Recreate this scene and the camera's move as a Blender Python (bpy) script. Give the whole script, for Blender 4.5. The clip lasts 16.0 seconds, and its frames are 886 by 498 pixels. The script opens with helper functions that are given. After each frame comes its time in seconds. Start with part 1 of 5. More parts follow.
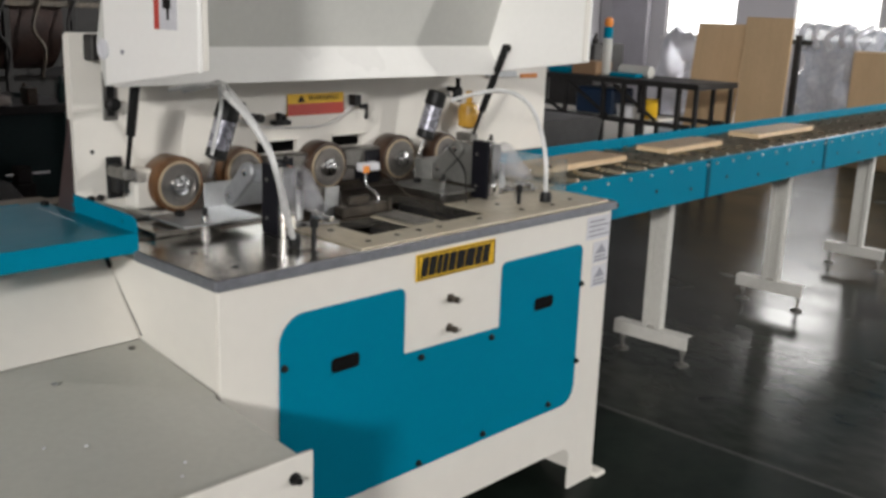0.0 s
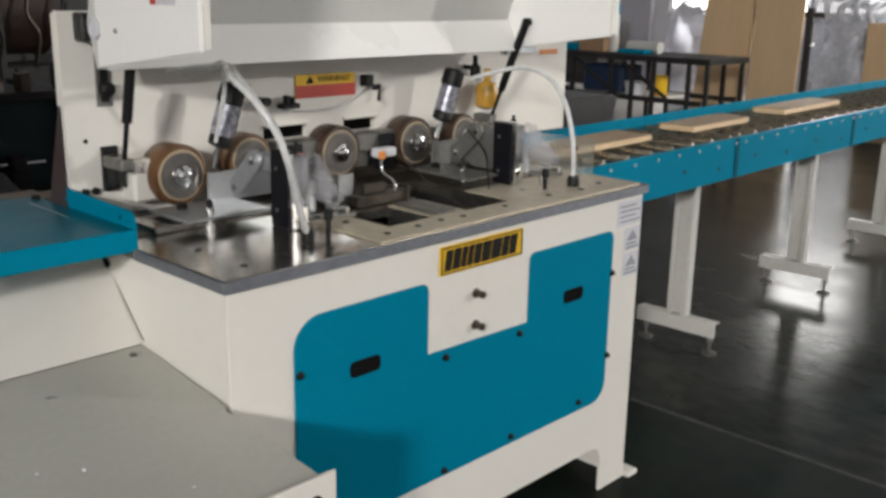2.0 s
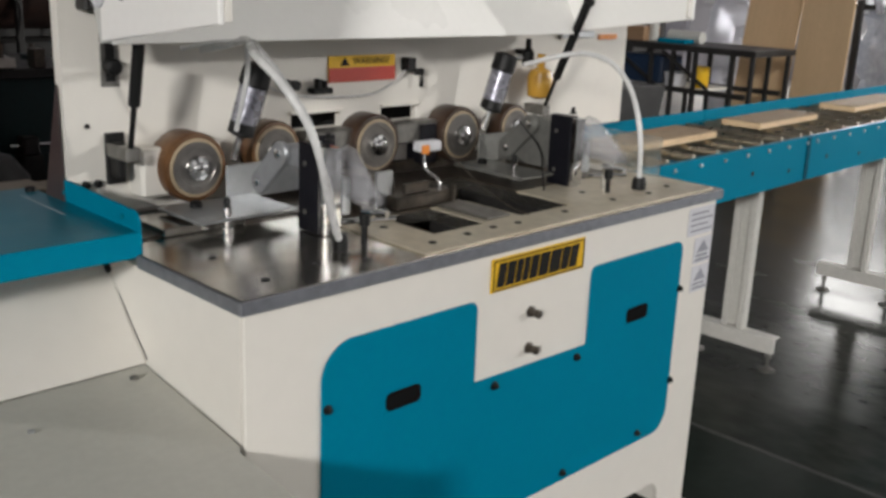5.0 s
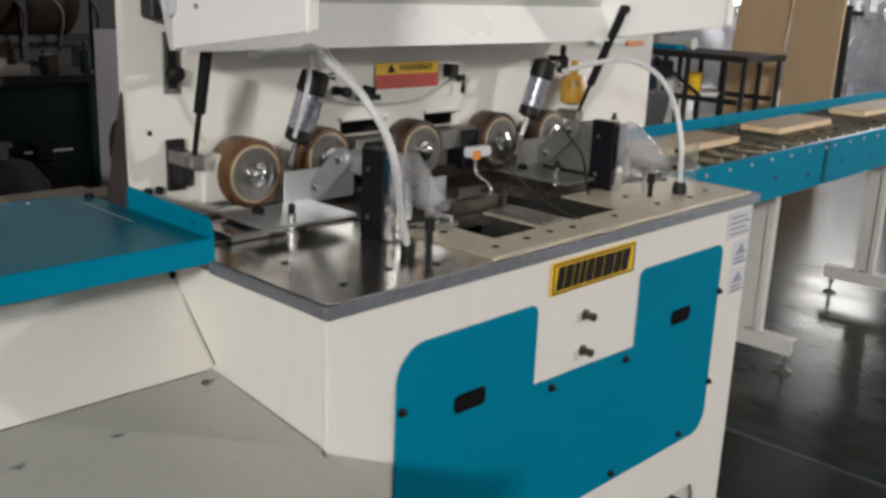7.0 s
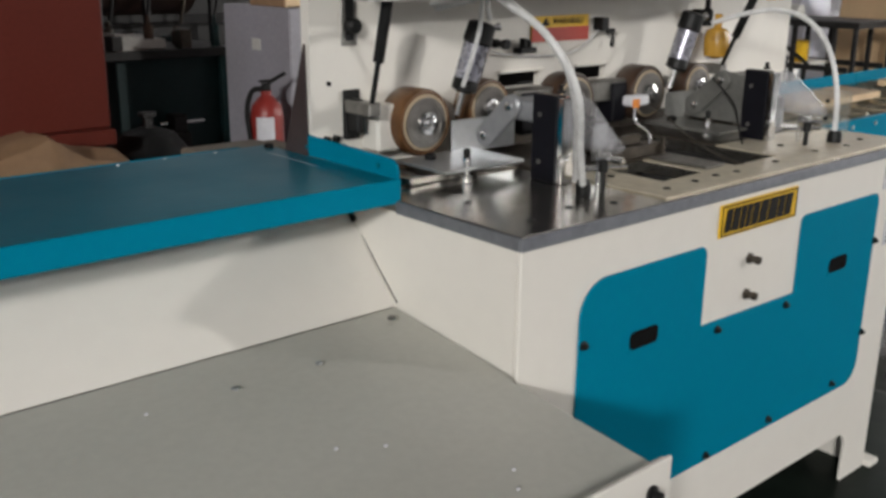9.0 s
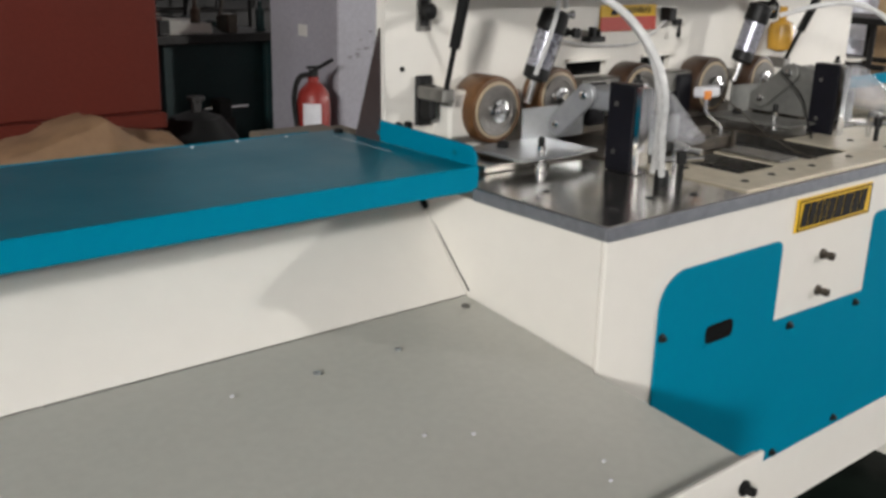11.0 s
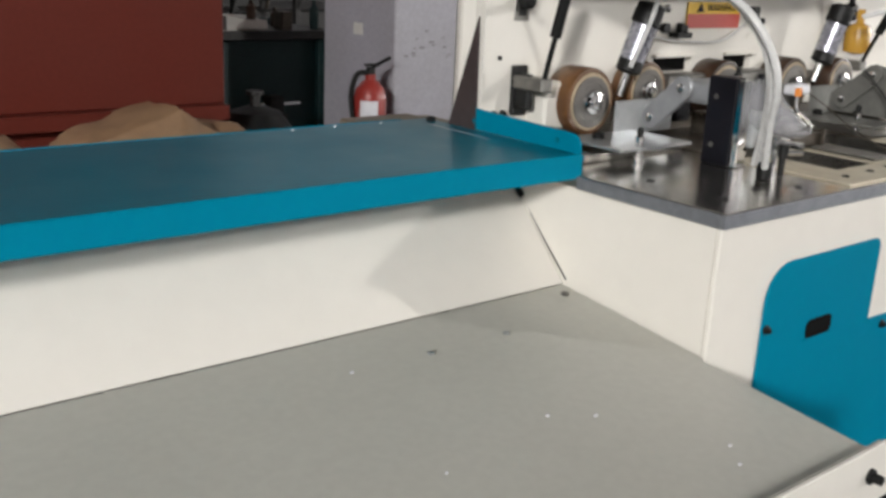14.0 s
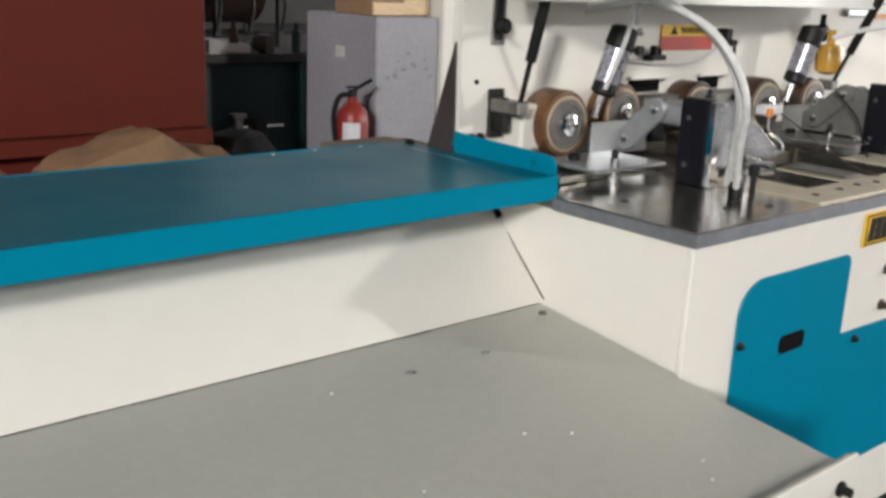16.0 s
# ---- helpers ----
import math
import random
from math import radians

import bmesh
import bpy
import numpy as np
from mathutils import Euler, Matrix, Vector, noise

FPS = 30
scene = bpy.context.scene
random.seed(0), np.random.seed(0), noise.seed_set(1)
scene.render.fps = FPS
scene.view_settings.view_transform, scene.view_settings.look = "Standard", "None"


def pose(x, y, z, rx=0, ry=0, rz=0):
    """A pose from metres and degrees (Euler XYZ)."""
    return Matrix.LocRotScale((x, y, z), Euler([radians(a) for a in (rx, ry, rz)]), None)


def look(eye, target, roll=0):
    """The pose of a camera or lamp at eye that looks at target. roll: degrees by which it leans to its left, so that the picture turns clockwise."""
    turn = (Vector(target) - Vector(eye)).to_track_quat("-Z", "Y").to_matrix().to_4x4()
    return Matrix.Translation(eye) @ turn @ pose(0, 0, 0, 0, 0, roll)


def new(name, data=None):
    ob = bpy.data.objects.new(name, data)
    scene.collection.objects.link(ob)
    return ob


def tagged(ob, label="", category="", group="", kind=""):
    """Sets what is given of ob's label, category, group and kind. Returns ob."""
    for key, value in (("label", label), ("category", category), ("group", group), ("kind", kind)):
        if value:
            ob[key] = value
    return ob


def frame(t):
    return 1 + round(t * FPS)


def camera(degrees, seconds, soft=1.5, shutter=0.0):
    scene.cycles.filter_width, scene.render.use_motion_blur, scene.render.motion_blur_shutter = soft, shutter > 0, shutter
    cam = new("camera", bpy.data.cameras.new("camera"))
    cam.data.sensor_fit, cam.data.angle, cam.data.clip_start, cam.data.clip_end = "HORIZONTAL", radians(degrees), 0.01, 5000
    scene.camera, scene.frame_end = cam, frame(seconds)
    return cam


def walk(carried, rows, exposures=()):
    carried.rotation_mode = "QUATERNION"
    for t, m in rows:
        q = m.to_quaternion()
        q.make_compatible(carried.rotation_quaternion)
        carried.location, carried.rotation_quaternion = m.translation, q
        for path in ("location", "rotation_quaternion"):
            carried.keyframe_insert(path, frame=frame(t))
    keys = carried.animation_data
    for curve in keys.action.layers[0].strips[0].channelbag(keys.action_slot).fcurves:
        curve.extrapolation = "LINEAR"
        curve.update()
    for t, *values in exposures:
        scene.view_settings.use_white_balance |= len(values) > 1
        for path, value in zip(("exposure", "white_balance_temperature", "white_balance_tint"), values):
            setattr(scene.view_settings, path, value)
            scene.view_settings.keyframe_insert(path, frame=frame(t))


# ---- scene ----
cam = camera(48.9, 16.0, soft=3.2)
METRES, EYE, TILT, LEAN, TURN = 1.3, 1.5, 0.0, 0.0, -46.5
ROWS = [
    (0.0, 0.0, 0.0, 0.0, 0.49, -13.87, -1.99),
    (0.5, 0.0059, 0.0015, -0.0037, 1.53, -14.09, -1.84),
    (1.0, -0.0004, 0.0393, -0.0096, 1.24, -14.47, -1.79),
    (1.5, -0.0211, 0.1017, -0.0146, 0.61, -14.42, -1.32),
    (2.0, -0.0405, 0.1442, -0.0172, 0.4, -14.99, -1.07),
    (2.5, -0.0671, 0.1862, -0.0175, 0.41, -15.22, -0.8),
    (3.0, -0.0629, 0.2211, -0.0247, 1.19, -15.45, -0.75),
    (3.5, -0.0536, 0.2766, -0.0246, 2.51, -15.33, -0.92),
    (4.0, -0.0369, 0.3434, -0.0307, 3.11, -15.74, -1.45),
    (6.5, -0.1792, 0.3777, -0.0466, 0.12, -15.33, -3.22),
    (7.0, -0.2118, 0.3578, -0.0434, 0.78, -15.47, -2.26),
    (7.5, -0.2471, 0.3383, -0.0522, 2.22, -16.09, -1.45),
    (8.0, -0.2878, 0.33, -0.0695, 3.46, -16.43, -0.79),
    (8.5, -0.3201, 0.308, -0.0778, 4.2, -16.3, -0.54),
    (9.0, -0.3424, 0.2911, -0.0922, 5.38, -16.64, -0.64),
    (9.5, -0.3643, 0.2739, -0.0927, 5.88, -16.7, -1.1),
    (10.0, -0.3849, 0.2826, -0.0898, 6.23, -17.79, -1.17),
    (12.5, -0.4923, 0.2753, -0.1303, 7.77, -15.97, -2.17),
    (13.0, -0.518, 0.2752, -0.1347, 7.87, -16.4, -2.35),
    (13.5, -0.5373, 0.2765, -0.1428, 7.86, -16.94, -2.57),
    (14.0, -0.5472, 0.2641, -0.1393, 7.87, -16.59, -2.6),
    (14.5, -0.5431, 0.2538, -0.1356, 7.33, -16.22, -2.68),
    (15.0, -0.5375, 0.2484, -0.1312, 6.89, -15.82, -2.54),
    (15.5, -0.5362, 0.2473, -0.1305, 6.87, -15.58, -2.34),
    (16.0, -0.5341, 0.2454, -0.1289, 6.94, -15.46, -2.23),
]
walk(cam, [(t, pose(0, 0, EYE, TILT, LEAN, TURN) @ pose(METRES * x, METRES * y, METRES * z, 90 + pitch, roll, yaw)) for t, x, y, z, yaw, pitch, roll in ROWS],
     exposures=[(0.0, -0.28), (9.0, -0.37), (10.0, -0.25), (12.5, 0.02), (16.0, 0.05)])

FLOOR = 0.03

# ---- light ----
world = bpy.data.worlds.new("sky")
scene.world = world
world.use_nodes = True
wn = world.node_tree.nodes
sky = wn.new("ShaderNodeTexSky")
sky.sky_type = 'NISHITA'
sky.sun_disc = False
sky.sun_elevation = radians(35)
sky.sun_rotation = radians(200)
world.node_tree.links.new(sky.outputs[0], wn["Background"].inputs[0])
wn["Background"].inputs[1].default_value = 0.1

EAST, WEST, NORTH, SOUTH, ROOF = 15.0, -9.0, 10.5, -9.0, 6.2
WIN_E = [(y, y + 1.35) for y in (-6.0, -3.7, -1.45, 0.85, 3.25, 5.55, 7.83)]
WIN_S = [(x, x + 2.2) for x in (-7.5, -4.2, -0.9, 2.4, 5.7, 9.0, 12.0)]
HIGH_S = [(-8.4, -7.0, 4.3, 5.7, 60), (11.05, 11.55, 4.75, 5.25, 1650)]
HIGH_W = [(-6.0, -4.4, 4.2, 5.2, 2080)]
SILL, HEAD = 1.18, 3.6
HEAD_E = {7.83: 2.0, 5.55: 4.0}


def window_light(name, where, toward, w, h, watts):
    lamp = bpy.data.lights.new(name, 'AREA')
    lamp.shape, lamp.size, lamp.size_y, lamp.energy = 'RECTANGLE', w, h, watts
    lamp.color = (1.0, 0.98, 0.95)
    ob = new(name, lamp)
    ob.matrix_basis = look(where, toward)
    return ob


for a, b in WIN_E:
    top = HEAD_E.get(a, HEAD)
    window_light("window_daylight", (EAST + 0.16, (a + b) / 2, (SILL + top) / 2), (0, (a + b) / 2, (SILL + top) / 2), b - a, top - SILL, 46 * (top - SILL))
for a, b in WIN_S:
    window_light("window_daylight", ((a + b) / 2, SOUTH - 0.16, (SILL + HEAD) / 2), ((a + b) / 2, 0, (SILL + HEAD) / 2), b - a, HEAD - SILL, 3)
for a, b, c, d, watts in HIGH_S:
    window_light("high_window_daylight", ((a + b) / 2, SOUTH - 0.16, (c + d) / 2), ((a + b) / 2, 0, (c + d) / 2), b - a, d - c, watts)
for a, b, c, d, watts in HIGH_W:
    window_light("high_window_daylight", (WEST - 0.16, (a + b) / 2, (c + d) / 2), (0, (a + b) / 2, (c + d) / 2), b - a, d - c, watts)


# ---- materials ----
def mat(name, col, rough=0.5, metal=0.0, var=0.12, scale=3.0, grain=0.05, gscale=60.0, bump=0.05, bscale=120.0, col2=None,
        rvar=0.12, coat=0.0, stretch=(1, 1, 1), alpha=None, trans=0.0, ior=1.45, spec=0.5):
    m = bpy.data.materials.new(name)
    m.use_nodes = True
    nt = m.node_tree
    n, l = nt.nodes, nt.links
    p = n["Principled BSDF"]
    tc = n.new("ShaderNodeTexCoord")
    mp = n.new("ShaderNodeMapping")
    mp.inputs["Scale"].default_value = stretch
    l.new(tc.outputs["Object"], mp.inputs["Vector"])

    def noise_at(s, detail=4.0):
        t = n.new("ShaderNodeTexNoise")
        t.inputs["Scale"].default_value = s
        t.inputs["Detail"].default_value = detail
        l.new(mp.outputs[0], t.inputs["Vector"])
        return t
    big, small = noise_at(scale), noise_at(gscale, 2.0)
    c2 = col2 or tuple(c * (1 - var * 2) for c in col)
    mix = n.new("ShaderNodeMix")
    mix.data_type = 'RGBA'
    ramp = n.new("ShaderNodeMapRange")
    ramp.inputs[1].default_value, ramp.inputs[2].default_value = 0.25, 0.8
    l.new(big.outputs["Fac"], ramp.inputs[0])
    l.new(ramp.outputs[0], mix.inputs["Factor"])
    mix.inputs["A"].default_value, mix.inputs["B"].default_value = (*col, 1), (*c2, 1)
    mul = n.new("ShaderNodeMix")
    mul.data_type, mul.blend_type = 'RGBA', 'MULTIPLY'
    mul.inputs["Factor"].default_value = 1.0
    gr = n.new("ShaderNodeMapRange")
    gr.inputs[1].default_value, gr.inputs[2].default_value = 0.3, 0.7
    gr.inputs[3].default_value, gr.inputs[4].default_value = 1 - grain * 2, 1.0
    l.new(small.outputs["Fac"], gr.inputs[0])
    l.new(mix.outputs["Result"], mul.inputs["A"])
    l.new(gr.outputs[0], mul.inputs["B"])
    l.new(mul.outputs["Result"], p.inputs["Base Color"])
    rr = n.new("ShaderNodeMapRange")
    rr.inputs[1].default_value, rr.inputs[2].default_value = 0.22, 0.8
    rr.inputs[3].default_value, rr.inputs[4].default_value = max(0.02, rough - rvar / 2), min(1, rough + rvar / 2)
    l.new(noise_at(scale * 2.3).outputs["Fac"], rr.inputs[0])
    l.new(rr.outputs[0], p.inputs["Roughness"])
    p.inputs["Metallic"].default_value = metal
    p.inputs["Coat Weight"].default_value = coat
    p.inputs["IOR"].default_value = ior
    p.inputs["Specular IOR Level"].default_value = spec
    p.inputs["Transmission Weight"].default_value = trans
    if alpha is not None:
        p.inputs["Alpha"].default_value = alpha
    if bump:
        bp = n.new("ShaderNodeBump")
        bp.inputs["Strength"].default_value = bump
        bp.inputs["Distance"].default_value = 0.002
        l.new(noise_at(bscale, 3.0).outputs["Fac"], bp.inputs["Height"])
        l.new(bp.outputs[0], p.inputs["Normal"])
    return m


WHITE = mat("cream_paint", (0.74, 0.71, 0.65), 0.42, var=0.02, scale=1.5, grain=0.012, gscale=25, bump=0.04, bscale=350)
# Lit and shaded copies of the hood's paint: its light is in the colour.
LITWHITE = mat("lit_cream_paint", (0.88, 0.87, 0.84), 0.3, var=0.02, scale=1.5, grain=0.01, bump=0.04, bscale=350)
HOODGREY = mat("shaded_hood_paint", (0.60, 0.60, 0.565), 0.5, var=0.03, scale=1.5, grain=0.02, bump=0.1, bscale=350)
TRAY = mat("grey_tray_paint", (0.51, 0.505, 0.45), 0.34, var=0.05, scale=2.2, grain=0.03, bump=0.1, bscale=300, col2=(0.47, 0.462, 0.415))
TEAL = mat("teal_paint", (0.0, 0.19, 0.298), 0.5, var=0.05, scale=2.0, grain=0.02, bump=0.1, bscale=300, spec=0.03)
TEALTOP = mat("teal_table_paint", (0.0, 0.135, 0.195), 0.36, var=0.05, scale=3.0, grain=0.015, bump=0.03, bscale=260, spec=0.28)
STEEL = mat("ground_steel", (0.58, 0.565, 0.535), 0.15, 0.95, var=0.1, scale=5, grain=0.08, gscale=90, bump=0.06, bscale=200, col2=(0.42, 0.39, 0.33), stretch=(1, 6, 1))
STEELEDGE = mat("table_edge_steel", (0.27, 0.28, 0.31), 0.5, 0.7, var=0.1, scale=14, grain=0.08, bump=0.1)
BEIGESTEEL = mat("beige_steel", (0.60, 0.55, 0.44), 0.45, 0.35, var=0.12, scale=7, grain=0.08, gscale=40, bump=0.05, col2=(0.54, 0.47, 0.35))
CAST = mat("bare_cast_iron", (0.30, 0.29, 0.27), 0.42, 0.85, var=0.15, scale=20, grain=0.12, bump=0.2, bscale=200)
ZINC = mat("galvanised_sheet", (0.50, 0.52, 0.53), 0.33, 0.75, var=0.08, scale=9, grain=0.05, bump=0.05)
ALU = mat("aluminium_link", (0.36, 0.37, 0.385), 0.42, 0.5, var=0.08, scale=20, grain=0.05, bump=0.1)
CHROME = mat("chrome", (0.78, 0.78, 0.78), 0.12, 1.0, var=0.05, scale=20, grain=0.03, bump=0.0)
BLACK = mat("black_anodised", (0.008, 0.008, 0.012), 0.42, 0.0, var=0.2, scale=15, grain=0.1, bump=0.08, spec=0.25)
RUBBER = mat("black_plastic", (0.010, 0.010, 0.010), 0.5, 0.0, var=0.2, scale=15, grain=0.1, bump=0.1, spec=0.3)
AMBER = mat("amber_polyurethane", (0.165, 0.078, 0.028), 0.34, 0.0, var=0.2, scale=14, grain=0.12, gscale=80, bump=0.1, col2=(0.075, 0.035, 0.016), coat=0.1)
RIM = mat("pale_wheel_rim", (0.46, 0.37, 0.25), 0.45, 0.2, var=0.1, scale=20, grain=0.05)
WHEELDISC = mat("turned_wheel_disc", (0.26, 0.245, 0.23), 0.34, 0.9, var=0.15, scale=25, grain=0.1, bump=0.1)
CLEAR = mat("clear_acrylic", (0.9, 0.93, 0.92), 0.12, 0.0, var=0.02, grain=0.0, bump=0.0, trans=0.9, alpha=0.55)
FROST = mat("frosted_plastic", (0.72, 0.72, 0.76), 0.12, 0.0, var=0.12, scale=15, grain=0.03, bump=0.3, bscale=30, alpha=0.34, coat=0.6)
HOSE = mat("milky_hose", (0.76, 0.76, 0.75), 0.28, 0.0, var=0.08, scale=25, grain=0.04, bump=0.0, alpha=0.82, coat=0.3)
YELLOW = mat("yellow_label", (0.78, 0.47, 0.02), 0.4, 0.0, var=0.04, scale=8, grain=0.03, bump=0.0)
REDLABEL = mat("red_label", (0.52, 0.07, 0.05), 0.4, 0.0, var=0.05, scale=8, grain=0.03, bump=0.0)
INK = mat("black_ink", (0.012, 0.011, 0.010), 0.6, 0.0, var=0.1, scale=8, grain=0.03, bump=0.0, spec=0.2)
PAPER = mat("label_paper", (0.62, 0.62, 0.65), 0.5, 0.0, var=0.05, scale=12, grain=0.04, bump=0.0)
GREYINK = mat("grey_ink", (0.30, 0.30, 0.34), 0.5, 0.0, var=0.1, scale=12, grain=0.04, bump=0.0)
AMBERCUP = mat("yellow_oil_cup", (0.55, 0.30, 0.04), 0.25, 0.0, var=0.15, scale=20, grain=0.05, bump=0.0, coat=0.3)
PINE = mat("pale_pine", (0.78, 0.60, 0.38), 0.55, 0.0, var=0.12, scale=4, grain=0.12, gscale=25, bump=0.1, col2=(0.68, 0.48, 0.28), stretch=(1, 9, 9))
BROWNPINE = mat("brown_pine", (0.46, 0.33, 0.205), 0.6, 0.0, var=0.15, scale=4, grain=0.15, gscale=25, bump=0.15, col2=(0.37, 0.26, 0.155), stretch=(1, 9, 9))
BRASSROLL = mat("roller_steel", (0.62, 0.56, 0.44), 0.3, 0.95, var=0.15, scale=20, grain=0.1)
POSTGREY = mat("post_paint", (0.58, 0.57, 0.53), 0.45, 0.0, var=0.06, scale=4, grain=0.05, bump=0.1)
KRAFT = mat("brown_kraft_board", (0.30, 0.19, 0.115), 0.75, 0.0, var=0.1, scale=3, grain=0.08, gscale=30, bump=0.15, col2=(0.27, 0.16, 0.08))
PLY = mat("plywood_sheet", (0.62, 0.44, 0.26), 0.65, 0.0, var=0.06, scale=1.8, grain=0.04, gscale=18, bump=0.1, stretch=(1, 6, 1))
MAROON = mat("maroon_machine_paint", (0.13, 0.022, 0.014), 0.5, 0.0, var=0.08, scale=1.6, grain=0.05, bump=0.12, bscale=200, col2=(0.12, 0.024, 0.016), spec=0.3)
EXTRED = mat("extinguisher_red", (0.27, 0.028, 0.022), 0.4, 0.0, var=0.08, scale=9, grain=0.04, coat=0.3)
LILAC = mat("lilac_grey_cabinet_paint", (0.33, 0.32, 0.36), 0.5, 0.0, var=0.12, scale=3.5, grain=0.06, bump=0.1, col2=(0.28, 0.27, 0.29))
DARKTEAL = mat("dark_teal_paint", (0.008, 0.035, 0.036), 0.5, 0.0, var=0.2, scale=5, grain=0.1, bump=0.1)
DARKIRON = mat("dark_iron", (0.035, 0.033, 0.032), 0.55, 0.3, var=0.25, scale=6, grain=0.15, bump=0.2)
WRAP = mat("stretch_film", (0.66, 0.69, 0.76), 0.2, 0.0, var=0.25, scale=7, grain=0.1, gscale=20, bump=0.6, bscale=14, col2=(0.40, 0.43, 0.50), coat=0.2, alpha=0.6)
WHITEBAG = mat("white_plastic_bag", (0.75, 0.76, 0.82), 0.35, 0.0, var=0.1, scale=9, grain=0.05, bump=0.6, bscale=18, trans=0.5)
WALLPAINT = mat("hall_wall_paint", (0.50, 0.49, 0.52), 0.8, 0.0, var=0.1, scale=0.8, grain=0.05, bump=0.2, bscale=40, col2=(0.42, 0.41, 0.44))
CEIL = mat("hall_roof_sheet", (0.22, 0.215, 0.21), 0.7, 0.0, var=0.1, scale=0.5, grain=0.05, bump=0.1)
FRAME = mat("window_frame_paint", (0.6, 0.6, 0.6), 0.5, 0.0, var=0.05)
BLUE = mat("blue_crate_plastic", (0.012, 0.03, 0.07), 0.45, 0.0, var=0.1)
ORANGE = mat("orange_plastic", (0.75, 0.25, 0.04), 0.4, 0.0, var=0.05)
LITFLOOR = mat("window_lit_floor", (0.42, 0.40, 0.36), 0.4, 0.0, var=0.1, scale=1.5, grain=0.08, gscale=14, bump=0.15, bscale=20)


def floor_material():
    m = mat("green_epoxy_floor", (0.024, 0.030, 0.025), 0.21, 0.0, var=0.2, scale=1.3, grain=0.25, gscale=16, bump=0.25, bscale=13.0,
            col2=(0.048, 0.05, 0.043), rvar=0.2, spec=0.062, stretch=(1.0, 0.55, 1))
    return m


FLOORMAT = floor_material()
NEARFLOOR = mat("dark_green_floor_paint", (0.009, 0.016, 0.012), 0.34, 0.0, var=0.2, scale=1.4, grain=0.2, gscale=14, bump=0.3, bscale=9, rvar=0.2, spec=0.05, col2=(0.016, 0.02, 0.016))
JOINT = mat("worn_floor_joint", (0.045, 0.046, 0.04), 0.7, 0.0, var=0.35, scale=6, grain=0.3, gscale=25, bump=0.4, bscale=40, col2=(0.03, 0.033, 0.03))
GRIMY = mat("oily_dark_steel", (0.07, 0.064, 0.056), 0.4, 0.6, var=0.3, scale=16, grain=0.2, gscale=50, bump=0.15, col2=(0.12, 0.095, 0.07))
BAGGED = mat("chrome_in_thin_film", (0.50, 0.50, 0.55), 0.28, 0.55, var=0.25, scale=30, grain=0.15, gscale=60, bump=0.7, bscale=45, col2=(0.22, 0.22, 0.27))
GUSSET = mat("dark_purple_brown_sheet", (0.075, 0.06, 0.06), 0.35, 0.2, var=0.15, scale=9, grain=0.06, bump=0.05)
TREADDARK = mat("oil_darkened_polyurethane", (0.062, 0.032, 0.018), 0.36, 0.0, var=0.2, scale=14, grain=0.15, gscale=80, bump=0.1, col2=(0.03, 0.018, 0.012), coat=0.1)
BEDTAN = mat("dusty_tan_steel", (0.24, 0.20, 0.15), 0.55, 0.2, var=0.15, scale=10, grain=0.1)
DULL = mat("dull_dusty_sheet", (0.20, 0.20, 0.185), 0.42, 0.35, var=0.15, scale=14, grain=0.08, bump=0.1)
JOINTTEAL = mat("shadowed_joint_teal", (0.0, 0.075, 0.12), 0.5, 0.0, var=0.1, scale=9, grain=0.05, spec=0.05)
RUSTBROWN = mat("grubby_brown_board", (0.10, 0.065, 0.045), 0.7, 0.0, var=0.2, scale=9, grain=0.1)
HOLE = mat("dark_opening", (0.008, 0.008, 0.008), 0.9, 0.0, var=0.1, spec=0.05)


# ---- mesh helpers ----
def world_of(ob):
    if ob.parent is None:
        return ob.matrix_basis.copy()
    return world_of(ob.parent) @ ob.matrix_parent_inverse @ ob.matrix_basis


def bx(bm, x0, x1, y0, y1, z0, z1, bevel=0.0, seg=1):
    v = [bm.verts.new((x, y, z)) for z in (z0, z1) for y in (y0, y1) for x in (x0, x1)]
    fs = [bm.faces.new([v[i] for i in q]) for q in ((0, 2, 3, 1), (4, 5, 7, 6), (0, 1, 5, 4), (2, 6, 7, 3), (0, 4, 6, 2), (1, 3, 7, 5))]
    if bevel:
        bmesh.ops.bevel(bm, geom=list({e for f in fs for e in f.edges}), offset=bevel, segments=seg, affect='EDGES', profile=0.5)
    return bm


def box(x0, x1, y0, y1, z0, z1, bevel=0.003, seg=1):
    return bx(bmesh.new(), x0, x1, y0, y1, z0, z1, bevel, seg)


def ring(bm, c, u, v, r, n):
    return [bm.verts.new(c + u * (r * math.cos(2 * math.pi * i / n)) + v * (r * math.sin(2 * math.pi * i / n))) for i in range(n)]


def sides(axis):
    a = Vector(axis).normalized()
    u = a.orthogonal().normalized()
    return a, u, a.cross(u)


def lathe(bm, base, axis, prof, n=28):
    """A turned body: prof holds (radius, height along axis)."""
    a, u, v = sides(axis)
    base = Vector(base)
    rings = [ring(bm, base + a * h, u, v, max(r, 0.0004), n) for r, h in prof]
    for p, q in zip(rings, rings[1:]):
        for i in range(n):
            bm.faces.new((p[i], p[(i + 1) % n], q[(i + 1) % n], q[i]))
    bm.faces.new(rings[0][::-1])
    bm.faces.new(rings[-1])
    return bm


def cyl(bm, p0, p1, r, r1=None, n=18):
    p0, p1 = Vector(p0), Vector(p1)
    return lathe(bm, p0, p1 - p0, [(r, 0), (r if r1 is None else r1, (p1 - p0).length)], n)


